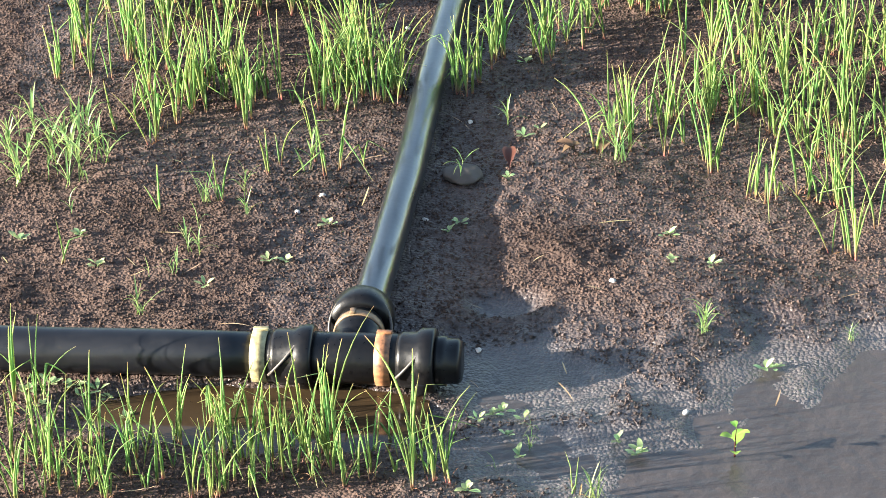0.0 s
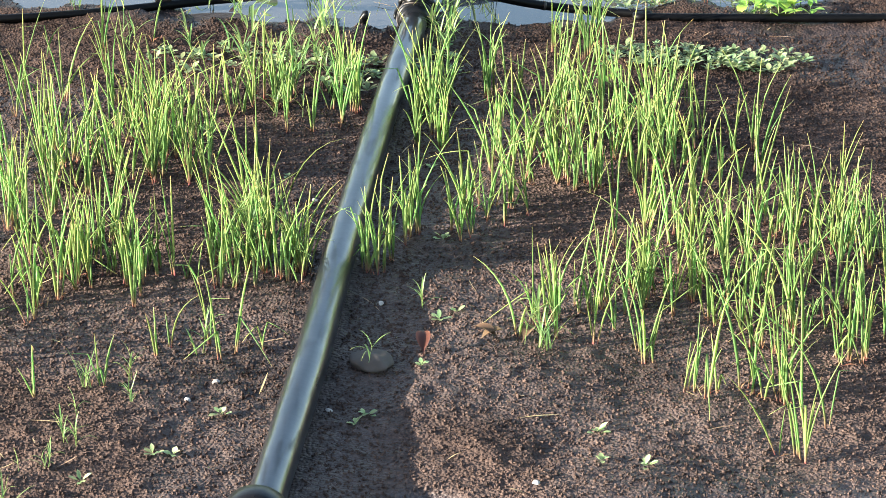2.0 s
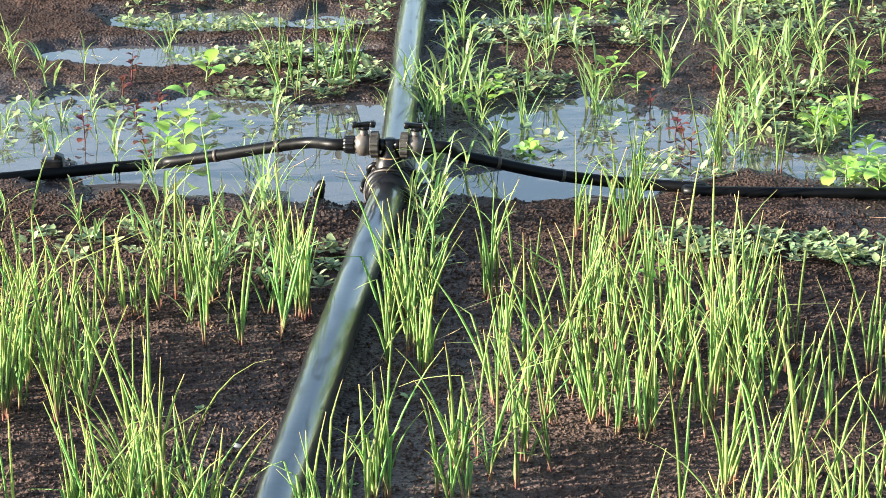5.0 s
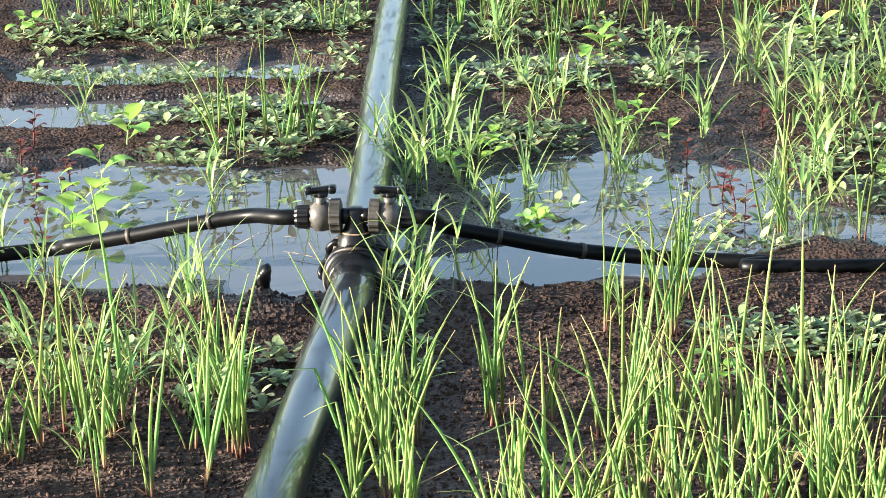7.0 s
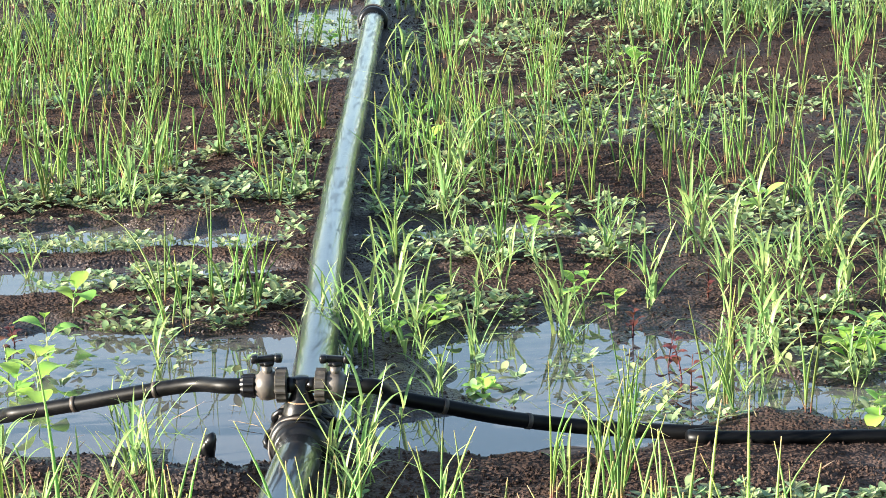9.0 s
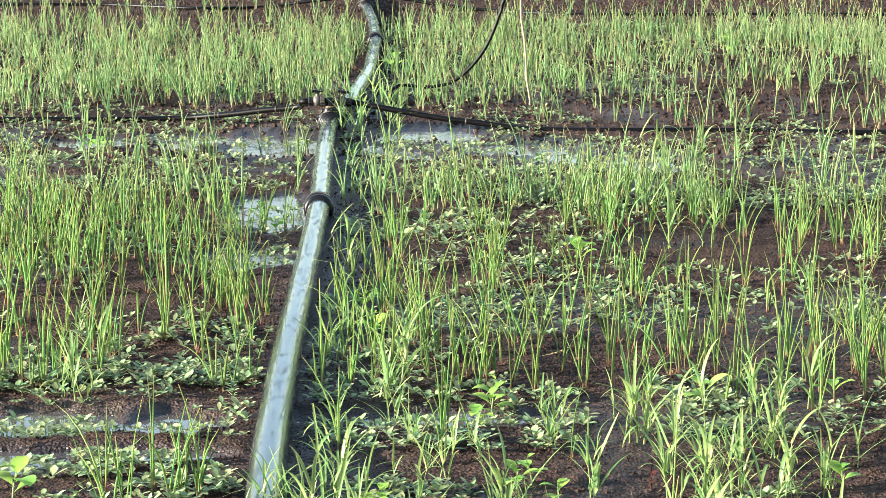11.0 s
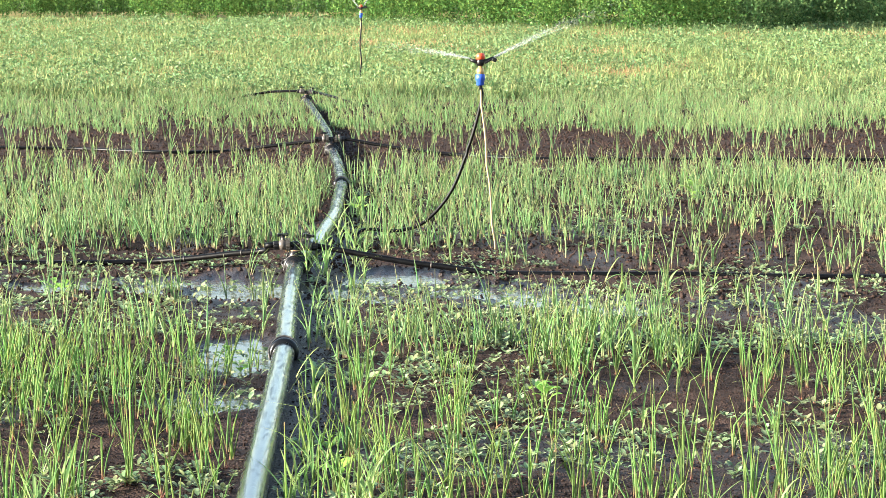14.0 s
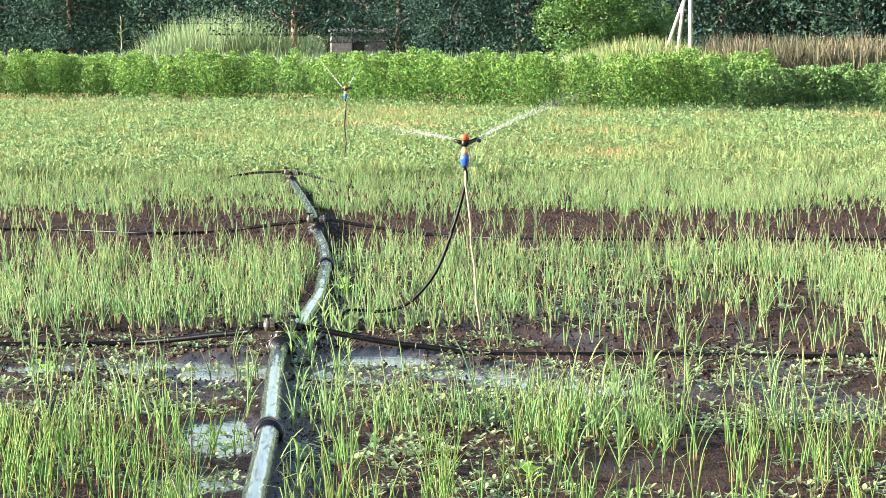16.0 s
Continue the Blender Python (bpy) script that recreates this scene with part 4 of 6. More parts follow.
BED_RIGHT_FAR = (
    (0.61, 2.4, 0.028, 0.036, 4), (1.71, 2.47, 0.062, 0.13, 14), (1.41, 2.53, 0.225, 0.186, 40), (0.67, 2.56, 0.015, 0.027, 2), (0.79, 2.6, 0.026, 0.034, 3),
    (1.6, 2.67, 0.09, 0.076, 12), (0.84, 2.74, 0.072, 0.064, 14), (1.13, 3.01, 0.163, 0.096, 56), (1.4, 3.04, 0.082, 0.078, 12), (0.89, 3.12, 0.083, 0.1, 16),
    (0.67, 3.22, 0.049, 0.061, 8), (1.58, 3.23, 0.084, 0.081, 8), (1.17, 3.26, 0.155, 0.103, 34), (0.65, 3.47, 0.047, 0.065, 10), (0.79, 3.51, 0.07, 0.1, 9),
    (1.03, 3.48, 0.092, 0.09, 14), (1.17, 3.48, 0.092, 0.08, 12), (0.55, 3.54, 0.024, 0.045, 5), (1.29, 3.5, 0.055, 0.1, 7),
)
BED_RIGHT_END = (
    (1.05, 3.92, 0.017, 0.032, 3), (0.95, 3.95, 0.013, 0.033, 2),
)
BED_FRONT = (
    (0.31, 0.5, 0.064, 0.061, 12), (1.19, 0.5, 0.008, 0.016, 1), (0.0, 0.51, 0.141, 0.093, 44), (0.54, 0.53, 0.053, 0.062, 12), (0.67, 0.53, 0.048, 0.072, 12),
    (1.0, 0.54, 0.042, 0.051, 4), (0.13, 0.62, 0.099, 0.075, 22), (0.38, 0.62, 0.098, 0.085, 30), (0.59, 0.74, 0.044, 0.031, 2), (0.86, 0.77, 0.013, 0.018, 1),
    (-0.13, 0.79, 0.068, 0.057, 8), (0.37, 0.85, 0.068, 0.032, 4),
)
# loose groups past the first valves: centre, half sizes, plants to the square metre
GROUPS = (
    (0.94, 4.02, 0.05, 0.06, 206), (1.07, 4.19, 0.05, 0.07, 268), (1.24, 4.52, 0.03, 0.06, 490), (1.4, 4.51, 0.02, 0.04, 491), (0.31, 5.19, 0.08, 0.09, 310),
    (-0.07, 3.84, 0.51, 0.22, 45), (0.28, 5.43, 0.09, 0.11, 169), (0.87, 5.6, 0.3, 0.19, 62), (-0.52, 8.25, 0.57, 0.63, 177), (-0.0, 7.01, 0.42, 0.47, 77),
    (1.02, 6.68, 0.35, 0.39, 98), (1.71, 6.46, 0.49, 0.57, 91), (0.19, 6.65, 0.21, 0.24, 59),
)


def seedling_density(x, y):
    d = np.zeros(np.shape(x))
    beds = tuple((r[0], r[1], 1.4 * r[2], 1.4 * r[3], 0.70 * r[4] / (math.pi * r[2] * r[3])) for r in BED_LEFT + BED_LEFT_FAR + BED_RIGHT + BED_RIGHT_FAR + BED_RIGHT_END + BED_FRONT)
    for cx, cy, rx, ry, k in beds + GROUPS:
        r = ((x - cx) / rx) ** 2 + ((y - cy) / ry) ** 2
        d = np.maximum(d, k * step(1.3, 0.6, r) * (0.35 + 0.9 * vnoise(x, 0.6 * y, 0.07, 7)))
    clump = vnoise(x, 0.5 * y, 0.13, 4) * 0.55 + vnoise(x * 0.45, 0.5 * y, 0.30, 5) * 0.65
    wide = np.where(y > 6.23, 140 * step(0.46, 0.82, clump) + 9, 0.0)
    wide = np.where(y > 14.06, 150 * step(0.40, 0.76, clump) + 7, wide)
    wide = wide * (1 - 0.72 * step(9.65, 10.26, y) * step(12.3, 11.8, y))
    rag = y + 1.4 * (vnoise(x, 0.5 * y, 0.9, 6) - .5)
    bare = step(17.0, 17.9, rag) * step(23.7, 22.6, rag)
    wide = wide * (1 - 0.84 * bare)
    d = np.maximum(d, wide)
    for hy, near_by in ((11.7, 0.55), (19.6, 0.6)):
        d = d * (1 - 0.93 * np.exp(-((y - hy) / near_by) ** 2))
    return d * (hollow(x, y) < 0.25) * step(0.05, 0.09, pipe_gap(x, y) + (y < 0.76))


def scatter(x0, x1, y0, y1, dens, peak, gen):
    n = int((x1 - x0) * (y1 - y0) * peak)
    x, y = gen.uniform(x0, x1, n), gen.uniform(y0, y1, n)
    keep = (gen.random(n) * peak < dens(x, y)) & inside(x, y)
    x, y = x[keep], y[keep]
    return np.stack([x, y, height(x, y) - 0.004], -1)


def onion_blades(bases, gen, size=1.0, k=6, sides=3, blades=(2, 5), fat=1.0, loose=1.0):
    """Round hollow blades: several from each base, a few of them snapped over."""
    cnt = gen.integers(blades[0], blades[1] + 1, len(bases))
    b = np.repeat(bases, cnt, 0)
    n = len(b)
    grow = np.repeat(np.clip(gen.normal(1.0, 0.18, len(bases)), 0.5, 1.5), cnt)
    b = b + np.concatenate([gen.normal(0, 0.0035, (n, 2)), np.zeros((n, 1))], 1)
    az = gen.uniform(0, 2 * np.pi, n)
    theta = loose * np.abs(gen.normal(0.0, 0.115, n))
    curve = loose * np.abs(gen.normal(0.0, 0.30, n))
    kink = np.where(gen.random(n) < 0.12 * loose, gen.uniform(0.7, 1.9, n), 0.0)
    kat = gen.uniform(0.45, 0.8, n)
    length = size * grow * np.clip(gen.normal(0.190, 0.055, n), 0.06, 0.34)
    pts, s = along_path(b, az, theta, curve, kat, kink, length, k)
    return tubes(pts, s, fat * gen.uniform(0.0013, 0.0025, n), sides, 0.8, 0.5)


def stuff(name, mesh_parts, material, label, category):
    v, q, a = joined(mesh_parts)
    return tagged(new(name, quick_mesh(name, v, q, a, True, material)), label, category, kind="stuff")


near_gen = np.random.default_rng(21)
near = scatter(-0.8, 2.5, 0.0, 3.75, seedling_density, 2600, near_gen)
near = near[np.argsort(near[:, 1])]
single, rest = near[:280], near[280:]
variants = []
for i in range(16):
    g = np.random.default_rng(100 + i)
    v, q, a = onion_blades(np.zeros((1, 3)), g, 0.92, 7, 5, (2, 4), 1.4, 1.4)
    variants.append(quick_mesh("onion_seedling", v, q, a, True, ONION))
for i, p in enumerate(single):
    ob = new("onion_seedling", variants[i % 16])
    s = float(near_gen.uniform(0.8, 1.25)) * (0.8 if p[1] < 0.8 else 1.0)
    ob.matrix_world = pose(*map(float, p), 0, 0, float(near_gen.uniform(0, 360))) @ Matrix.Scale(s, 4)
    tagged(ob, "young green onion seedling with reddish base in soil", "onion seedling", "onion seedlings")
# a few that stand in the muddy water before the thick pipe
for i, (x, y) in enumerate(((0.283, 0.683), (0.319, 0.731), (0.343, 0.629), (0.381, 0.723), (0.44, 0.639), (0.478, 0.718), (0.509, 0.598), (0.572, 0.636), (0.601, 0.702), (0.644, 0.701), (0.658, 0.604), (0.24, 0.761), (0.365, 0.807), (0.621, 0.556))):
    ob = new("onion_seedling", variants[(5 * i) % 16])
    ob.matrix_world = pose(x, y, -0.022, 0, 0, 77 * i) @ Matrix.Scale(1.0 + 0.07 * (i % 3), 4)
    tagged(ob, "green onion seedling standing in muddy water", "onion seedling", "onion seedlings")
mid = scatter(-1.2, 3.2, 3.75, 9.14, seedling_density, 400, near_gen)
stuff("onion_patch", [onion_blades(rest, near_gen, 0.97, 7, 4, (2, 4), 1.4, 1.4), onion_blades(mid[mid[:, 1] < 6.1], near_gen, 0.98, 6, 3, (2, 4), 1.4, 1.6), onion_blades(mid[mid[:, 1] >= 6.1], near_gen, 0.92, 6, 3, (2, 4), 1.5, 1.5)], ONION, "young green onions growing in loose patches", "onions")
far = scatter(-6, 8, 9.14, 32.5, seedling_density, 160, near_gen)
stuff("onion_field", [onion_blades(far[far[:, 1] < 22.8], near_gen, 0.84, 5, 3, (2, 4), 1.8, 1.5), onion_blades(far[far[:, 1] >= 22.8], near_gen, 0.62, 4, 3, (2, 4), 2.3, 2.0)], ONIONFAR, "rows of pale green young onions", "onions")


def onion_skins():
    """Dry reddish outer leaves curled on the soil at the onions' feet."""
    g = np.random.default_rng(23)
    b = np.concatenate([near, mid])
    b = b[g.random(len(b)) < 0.45]
    b = np.repeat(b, 3, 0)
    n = len(b)
    b = b + np.concatenate([g.normal(0, 0.007, (n, 2)), np.full((n, 1), 0.003)], 1)
    az = g.uniform(0, 2 * np.pi, n)
    pts, s = along_path(b, az, g.uniform(0.5, 1.5, n), g.uniform(0.2, 1.2, n), np.ones(n), np.zeros(n), g.uniform(0.010, 0.032, n), 4)
    return stuff("dry_onion_skin", [ribbons(pts, s, az, g.uniform(0.002, 0.0045, n), "long", 0.5)], SKIN, "dry reddish onion skins round the plants", "litter")


onion_skins()


# ---- weeds
def tuft_mesh(gen, tall, n, name="grass_tuft", broad=1.0):
    b = np.concatenate([gen.normal(0, 0.008, (n, 2)), np.zeros((n, 1))], 1)
    az = gen.uniform(0, 2 * np.pi, n)
    pts, s = along_path(b, az, np.abs(gen.normal(0.20, 0.20, n)), np.abs(gen.normal(0.8, 0.6, n)), gen.uniform(0.5, 0.9, n),
                        np.where(gen.random(n) < 0.2, 0.8, 0.0), tall * gen.uniform(0.55, 1.15, n), 8)
    return ribbons(pts, s, az, broad * gen.uniform(0.0035, 0.0075, n), "grass", 0.3)


def rosette_mesh(gen, n, size):
    b = np.concatenate([gen.normal(0, 0.003, (n, 2)), np.full((n, 1), 0.004)], 1)
    az = np.linspace(0, 2 * np.pi, n, endpoint=False) + gen.normal(0, 0.25, n)
    pts, s = along_path(b, az, gen.uniform(0.7, 1.45, n), gen.uniform(0.0, 0.6, n), np.ones(n), np.zeros(n), size * gen.uniform(0.6, 1.2, n), 7)
    return ribbons(pts, s, az, size * gen.uniform(0.36, 0.5, n), "oval", 0.15)


def shoot_mesh(gen, tall, stems):
    """Loose grass: thin upright stems, each with a few long arching blades."""
    parts_ = []
    for _ in range(stems):
        x, y = gen.normal(0, 0.014, 2)
        lean, az0 = abs(gen.normal(0.14, 0.16)), gen.uniform(0, 6.28)
        h = tall * gen.uniform(0.35, 0.65)
        p, s = along_path(np.array([[x, y, 0.0]]), np.array([az0]), np.array([lean]), np.array([0.2]), np.ones(1), np.zeros(1), np.array([h]), 5)
        parts_.append(tubes(p, s, np.array([0.0016]), 4, 0.5))
        n = int(gen.integers(3, 6))
        at = p[0, np.clip(gen.integers(1, 6, n), 0, 5)]
        az = gen.uniform(0, 2 * np.pi, n)
        q, sq = along_path(at, az, np.abs(gen.normal(0.35, 0.2, n)), np.abs(gen.normal(0.9, 0.5, n)), gen.uniform(0.5, 0.9, n), np.where(gen.random(n) < 0.15, 0.7, 0.0), tall * gen.uniform(0.35, 0.75, n), 8)
        parts_.append(ribbons(q, sq, az, gen.uniform(0.004, 0.0095, n), "grass", 0.3))
    return joined(parts_)


TUFTS = [quick_mesh("grass_tuft", *(shoot_mesh(np.random.default_rng(200 + i), 0.20, 1 + (i + 1) % 3) if i % 7 != 3 else tuft_mesh(np.random.default_rng(200 + i), 0.20, 12)), True, GRASS) for i in range(9)]


def rosette_kind(i):
    """A rosette weed with each leaf a part, to be copied."""
    g = np.random.default_rng(300 + i)
    n = 5 + i % 4
    root = empty("rosette_weed")
    v, q, a = rosette_mesh(g, n, 0.021)
    nv, nq = len(v) // n, len(q) // n
    for k in range(n):
        leaf = new("leaf", quick_mesh("leaf", v[k * nv:(k + 1) * nv], q[k * nq:(k + 1) * nq] - k * nv, a[k * nv:(k + 1) * nv], True, BROAD))
        leaf.parent = root
    return tagged(root, "small pale green rosette weed flat on soil", "weed", "rosette weeds")



def on_soil(x, y):
    return float(height(np.array([x]), np.array([y]))[0])


def plant(mesh, name, x, y, scale, label, category, group, turn=None):
    ob = new(name, mesh)
    ob.matrix_world = pose(x, y, on_soil(x, y) - 0.003, 0, 0, rng.uniform(0, 360) if turn is None else turn) @ Matrix.Scale(scale, 4)
    return tagged(ob, label, category, group)


# x, y and height in centimetres
GRASS_NEAR = (
    (0.09, 1.45, 8), (0.06, 1.34, 8), (0.01, 1.34, 6), (1.0, 1.96, 15), (1.2, 1.11, 7),
    (0.81, 0.61, 6), (0.87, 0.68, 6), (0.96, 0.43, 6), (-0.25, 0.85, 8), (0.51, 0.75, 6),
    (0.27, 0.81, 7), (0.07, 1.6, 9), (0.06, 1.73, 10), (0.16, 1.67, 7), (-0.23, 1.66, 8),
    (0.31, 2.39, 16), (0.27, 1.9, 12), (0.63, 1.82, 9), (0.72, 2.16, 9), (1.56, 2.1, 10),
    (-0.35, 2.13, 13), (1.5, 1.13, 6),
)
GRASS_MID = (
    (0.67, 4.07, 19), (0.68, 3.85, 16), (0.66, 3.67, 11), (0.59, 4.84, 22), (0.65, 4.77, 20),
    (0.72, 4.8, 13), (-0.0, 6.15, 21), (0.71, 6.04, 27), (0.97, 5.09, 22), (1.26, 5.7, 24),
    (1.31, 4.75, 20), (1.39, 5.2, 19), (1.35, 4.93, 20), (0.03, 4.22, 12), (0.29, 4.04, 12),
    (0.41, 3.56, 17), (0.23, 4.01, 13), (0.39, 3.73, 16), (-0.15, 5.59, 13), (-0.0, 4.14, 12),
    (0.09, 3.92, 18), (0.31, 3.85, 16), (-0.27, 4.09, 18),
)
GRASS_EDGE = (
    (1.29, 4.85, 18), (1.47, 4.7, 18), (1.45, 5.24, 19), (1.62, 5.32, 17), (1.54, 5.58, 19),
    (1.16, 5.51, 13), (-0.46, 4.29, 16), (-0.52, 4.5, 14), (0.81, 3.78, 15), (0.97, 4.01, 12),
    (-0.22, 3.94, 13), (0.74, 5.37, 13),
)
GRASS_WET = (
    (0.58, 4.92, 22), (0.65, 4.97, 22), (0.71, 5.03, 21), (0.63, 5.21, 21), (0.69, 4.85, 17),
    (0.71, 4.21, 14), (0.23, 4.76, 18), (0.19, 4.42, 16), (0.11, 4.01, 17), (0.3, 4.08, 18),
    (0.27, 3.74, 16), (0.25, 4.21, 16), (0.13, 3.71, 16), (-0.04, 3.89, 15), (0.62, 4.16, 18),
    (0.6, 4.35, 14), (0.67, 4.3, 18), (0.68, 5.08, 21), (0.71, 6.27, 21), (-0.05, 6.3, 19),
    (-0.15, 5.7, 13), (0.63, 5.44, 15), (0.61, 5.74, 17), (-0.18, 4.74, 17), (-0.09, 4.44, 18),
    (-0.27, 4.61, 15),
)
GRASS_BANK = (
    (0.78, 5.2, 19), (0.81, 4.92, 17), (1.3, 4.69, 20), (1.39, 4.78, 20), (1.46, 4.95, 20),
    (1.54, 5.15, 21), (1.36, 5.06, 19), (1.57, 4.8, 18), (1.25, 4.86, 17), (1.68, 5.5, 20),
    (1.46, 5.57, 19), (1.32, 5.42, 19), (0.95, 5.53, 15), (1.08, 5.69, 17), (0.75, 4.56, 16),
    (0.79, 5.08, 19), (0.97, 5.16, 19), (0.86, 5.37, 17), (1.27, 5.82, 23), (0.78, 5.69, 15),
    (1.14, 5.24, 19), (1.39, 5.82, 19), (1.54, 5.88, 21),
)
GRASS_FAR = (
    (0.75, 6.32, 23), (1.4, 5.72, 21), (1.67, 6.05, 23), (0.59, 6.58, 19), (1.45, 7.6, 20),
    (0.72, 6.62, 25), (-0.02, 6.53, 23), (1.4, 8.52, 22), (1.51, 8.52, 26), (1.63, 8.58, 22),
    (1.9, 10.26, 20), (0.52, 10.96, 20), (0.43, 10.4, 18), (1.51, 10.43, 26), (1.63, 10.59, 26),
    (1.78, 10.77, 24), (1.97, 10.96, 22), (1.59, 10.74, 24), (0.34, 12.1, 28), (0.42, 12.5, 26),
    (0.49, 12.24, 26), (0.55, 12.07, 22), (0.31, 11.66, 22), (0.36, 11.85, 24), (0.42, 14.75, 18),
    (0.52, 7.13, 20), (0.52, 8.01, 22),
)
GRASS_FRONT = (
    (-0.41, 1.89, 15), (-0.33, 1.83, 16), (-0.26, 1.83, 16), (-0.24, 1.93, 14), (-0.48, 2.09, 14), (-0.35, 2.06, 14), (0.01, 1.18, 9), (0.29, 2.34, 14),
    (0.99, 1.99, 13), (1.2, 1.13, 10), (0.95, 1.97, 10), (0.15, 1.77, 10), (0.07, 1.48, 9), (0.88, 0.73, 8), (1.0, 0.5, 11), (-0.29, 2.09, 15),
    (0.07, 3.93, 15), (0.19, 3.77, 14), (0.26, 3.55, 15), (0.35, 3.61, 14), (0.31, 3.76, 12), (0.23, 3.4, 13), (0.32, 3.39, 13), (0.64, 4.02, 17),
    (0.61, 4.14, 16), (0.09, 3.72, 15), (0.25, 3.76, 12), (0.06, 4.16, 12), (0.29, 4.27, 13),
)
GRASS_BACK = (
    (0.51, 5.03, 19), (0.57, 5.03, 18), (0.62, 4.97, 17), (0.48, 4.99, 16), (0.98, 5.02, 13), (1.33, 5.02, 18), (1.38, 5.19, 18), (1.31, 5.19, 16),
    (1.43, 5.06, 17), (1.58, 5.85, 17), (1.26, 5.8, 17), (1.23, 5.98, 15), (0.7, 6.18, 17), (0.73, 5.93, 14), (-0.01, 6.14, 15), (0.63, 5.21, 13),
    (1.08, 5.7, 14), (1.58, 5.19, 18), (1.33, 5.58, 16), (1.25, 4.81, 14), (0.62, 6.73, 14), (1.01, 5.2, 12),
)
GRASS_JOINT = (
    (0.55, 6.6, 17), (0.71, 6.26, 17), (0.37, 12.28, 20), (0.28, 12.04, 20), (0.56, 10.79, 17), (0.55, 9.92, 17), (1.52, 9.8, 18), (1.49, 10.12, 18),
    (1.59, 9.96, 18), (1.43, 9.64, 16), (0.7, 8.8, 15), (1.68, 9.8, 15), (1.27, 5.91, 17), (1.53, 5.75, 16), (-0.05, 6.18, 16), (1.09, 5.9, 14),
    (1.9, 8.7, 16), (1.86, 7.72, 15), (-0.13, 6.97, 14), (1.52, 6.55, 14),
)
GRASS_SHORE = (
    (-0.48, 5.2, 13), (-0.38, 5.15, 14), (-0.32, 5.21, 12), (-0.37, 4.9, 13), (-0.39, 4.75, 12), (-0.26, 5.04, 12), (-0.29, 4.86, 11), (-0.55, 5.43, 13),
    (1.23, 5.66, 15), (1.36, 5.25, 15), (1.41, 5.09, 16), (1.3, 4.54, 13), (1.47, 5.43, 15), (1.55, 5.55, 15), (1.25, 4.73, 12), (0.82, 5.51, 10),
    (-0.41, 1.83, 16), (-0.38, 1.92, 17), (-0.28, 1.81, 18), (-0.47, 1.99, 16), (-0.25, 1.86, 17), (-0.43, 2.09, 15), (-0.23, 1.96, 14), (-0.33, 1.89, 17),
)
for i, (x, y, h) in enumerate(GRASS_NEAR + GRASS_MID + GRASS_EDGE + GRASS_WET + GRASS_BANK + GRASS_FAR + GRASS_FRONT + GRASS_BACK + GRASS_JOINT + GRASS_SHORE):
    plant(TUFTS[i % 9], "grass_tuft", x, y, h / 20.0, "tuft of bright green grass weed in wet soil", "grass tuft", "grass tufts")

ROSE_AT = (
    (-0.333, 1.53), (-0.193, 1.542), (-0.127, 1.399), (0.251, 1.432), (0.288, 1.434),
    (0.358, 1.625), (0.13, 1.314), (0.634, 1.598), (0.654, 1.624), (1.217, 1.411),
    (1.128, 1.431), (0.808, 0.826), (0.762, 0.781), (1.079, 0.66), (1.322, 1.008),
    (1.34, 1.017), (-0.162, 0.944), (-0.144, 0.843), (-0.009, 0.854), (-0.045, 0.837),
    (0.062, 0.765), (0.769, 2.106), (0.747, 1.847), (0.766, 0.487), (0.821, 0.727),
    (0.682, 3.065), (0.739, 2.562), (1.119, 1.571), (0.207, 2.517), (0.327, 2.99),
    (0.799, 2.148), (0.852, 0.653), (1.17, 0.352), (0.653, 2.825), (0.618, 2.649),
    (-0.17, 0.97), (-0.11, 0.86), (-0.16, 0.83), (-0.06, 0.86), (0.01, 0.84), (-0.11, 0.79), (0.79, 0.81), (0.85, 0.78), (1.04, 0.71), (1.08, 0.67),
)
ROSES = []
for i, (x, y) in enumerate(ROSE_AT):
    at = pose(x, y, max(on_soil(x, y), -0.018) - 0.002, 0, 0, float(rng.uniform(0, 360))) @ Matrix.Scale(float(rng.uniform(0.8, 1.35)), 4)
    if i < 6:
        ROSES.append(rosette_kind(i))
        ROSES[i].matrix_world = at
    else:
        ROSES.append(copy_thing(ROSES[i % 6], at @ Matrix.Scale(1 / ROSES[i % 6].scale[0], 4)))

# mats of creeping weed: centre, half sizes, rosettes
MATS = (
    (0.1, 5.49, 0.23, 0.11, 60), (0.21, 5.15, 0.16, 0.09, 34), (0.2, 6.4, 0.23, 0.14, 60), (0.86, 5.68, 0.28, 0.1, 46), (-0.3, 6.24, 0.15, 0.12, 24),
    (1.31, 3.93, 0.22, 0.1, 70), (1.53, 3.92, 0.14, 0.1, 40), (0.43, 3.72, 0.1, 0.16, 30), (0.08, 3.85, 0.25, 0.16, 30), (0.63, 3.81, 0.06, 0.28, 16),
    (1.49, 6.23, 0.22, 0.19, 40), (1.59, 4.53, 0.14, 0.11, 26),
)
MATS_WET = (
    (0.13, 4.87, 0.41, 0.19, 22), (1.0, 4.71, 0.22, 0.26, 18), (-0.33, 4.88, 0.26, 0.28, 16), (1.18, 4.54, 0.1, 0.15, 18), (-0.13, 5.87, 0.26, 0.1, 40),
    (0.35, 5.33, 0.12, 0.11, 40), (0.78, 5.24, 0.14, 0.11, 36), (-0.2, 6.33, 0.21, 0.1, 40), (1.46, 4.99, 0.14, 0.26, 60),
)
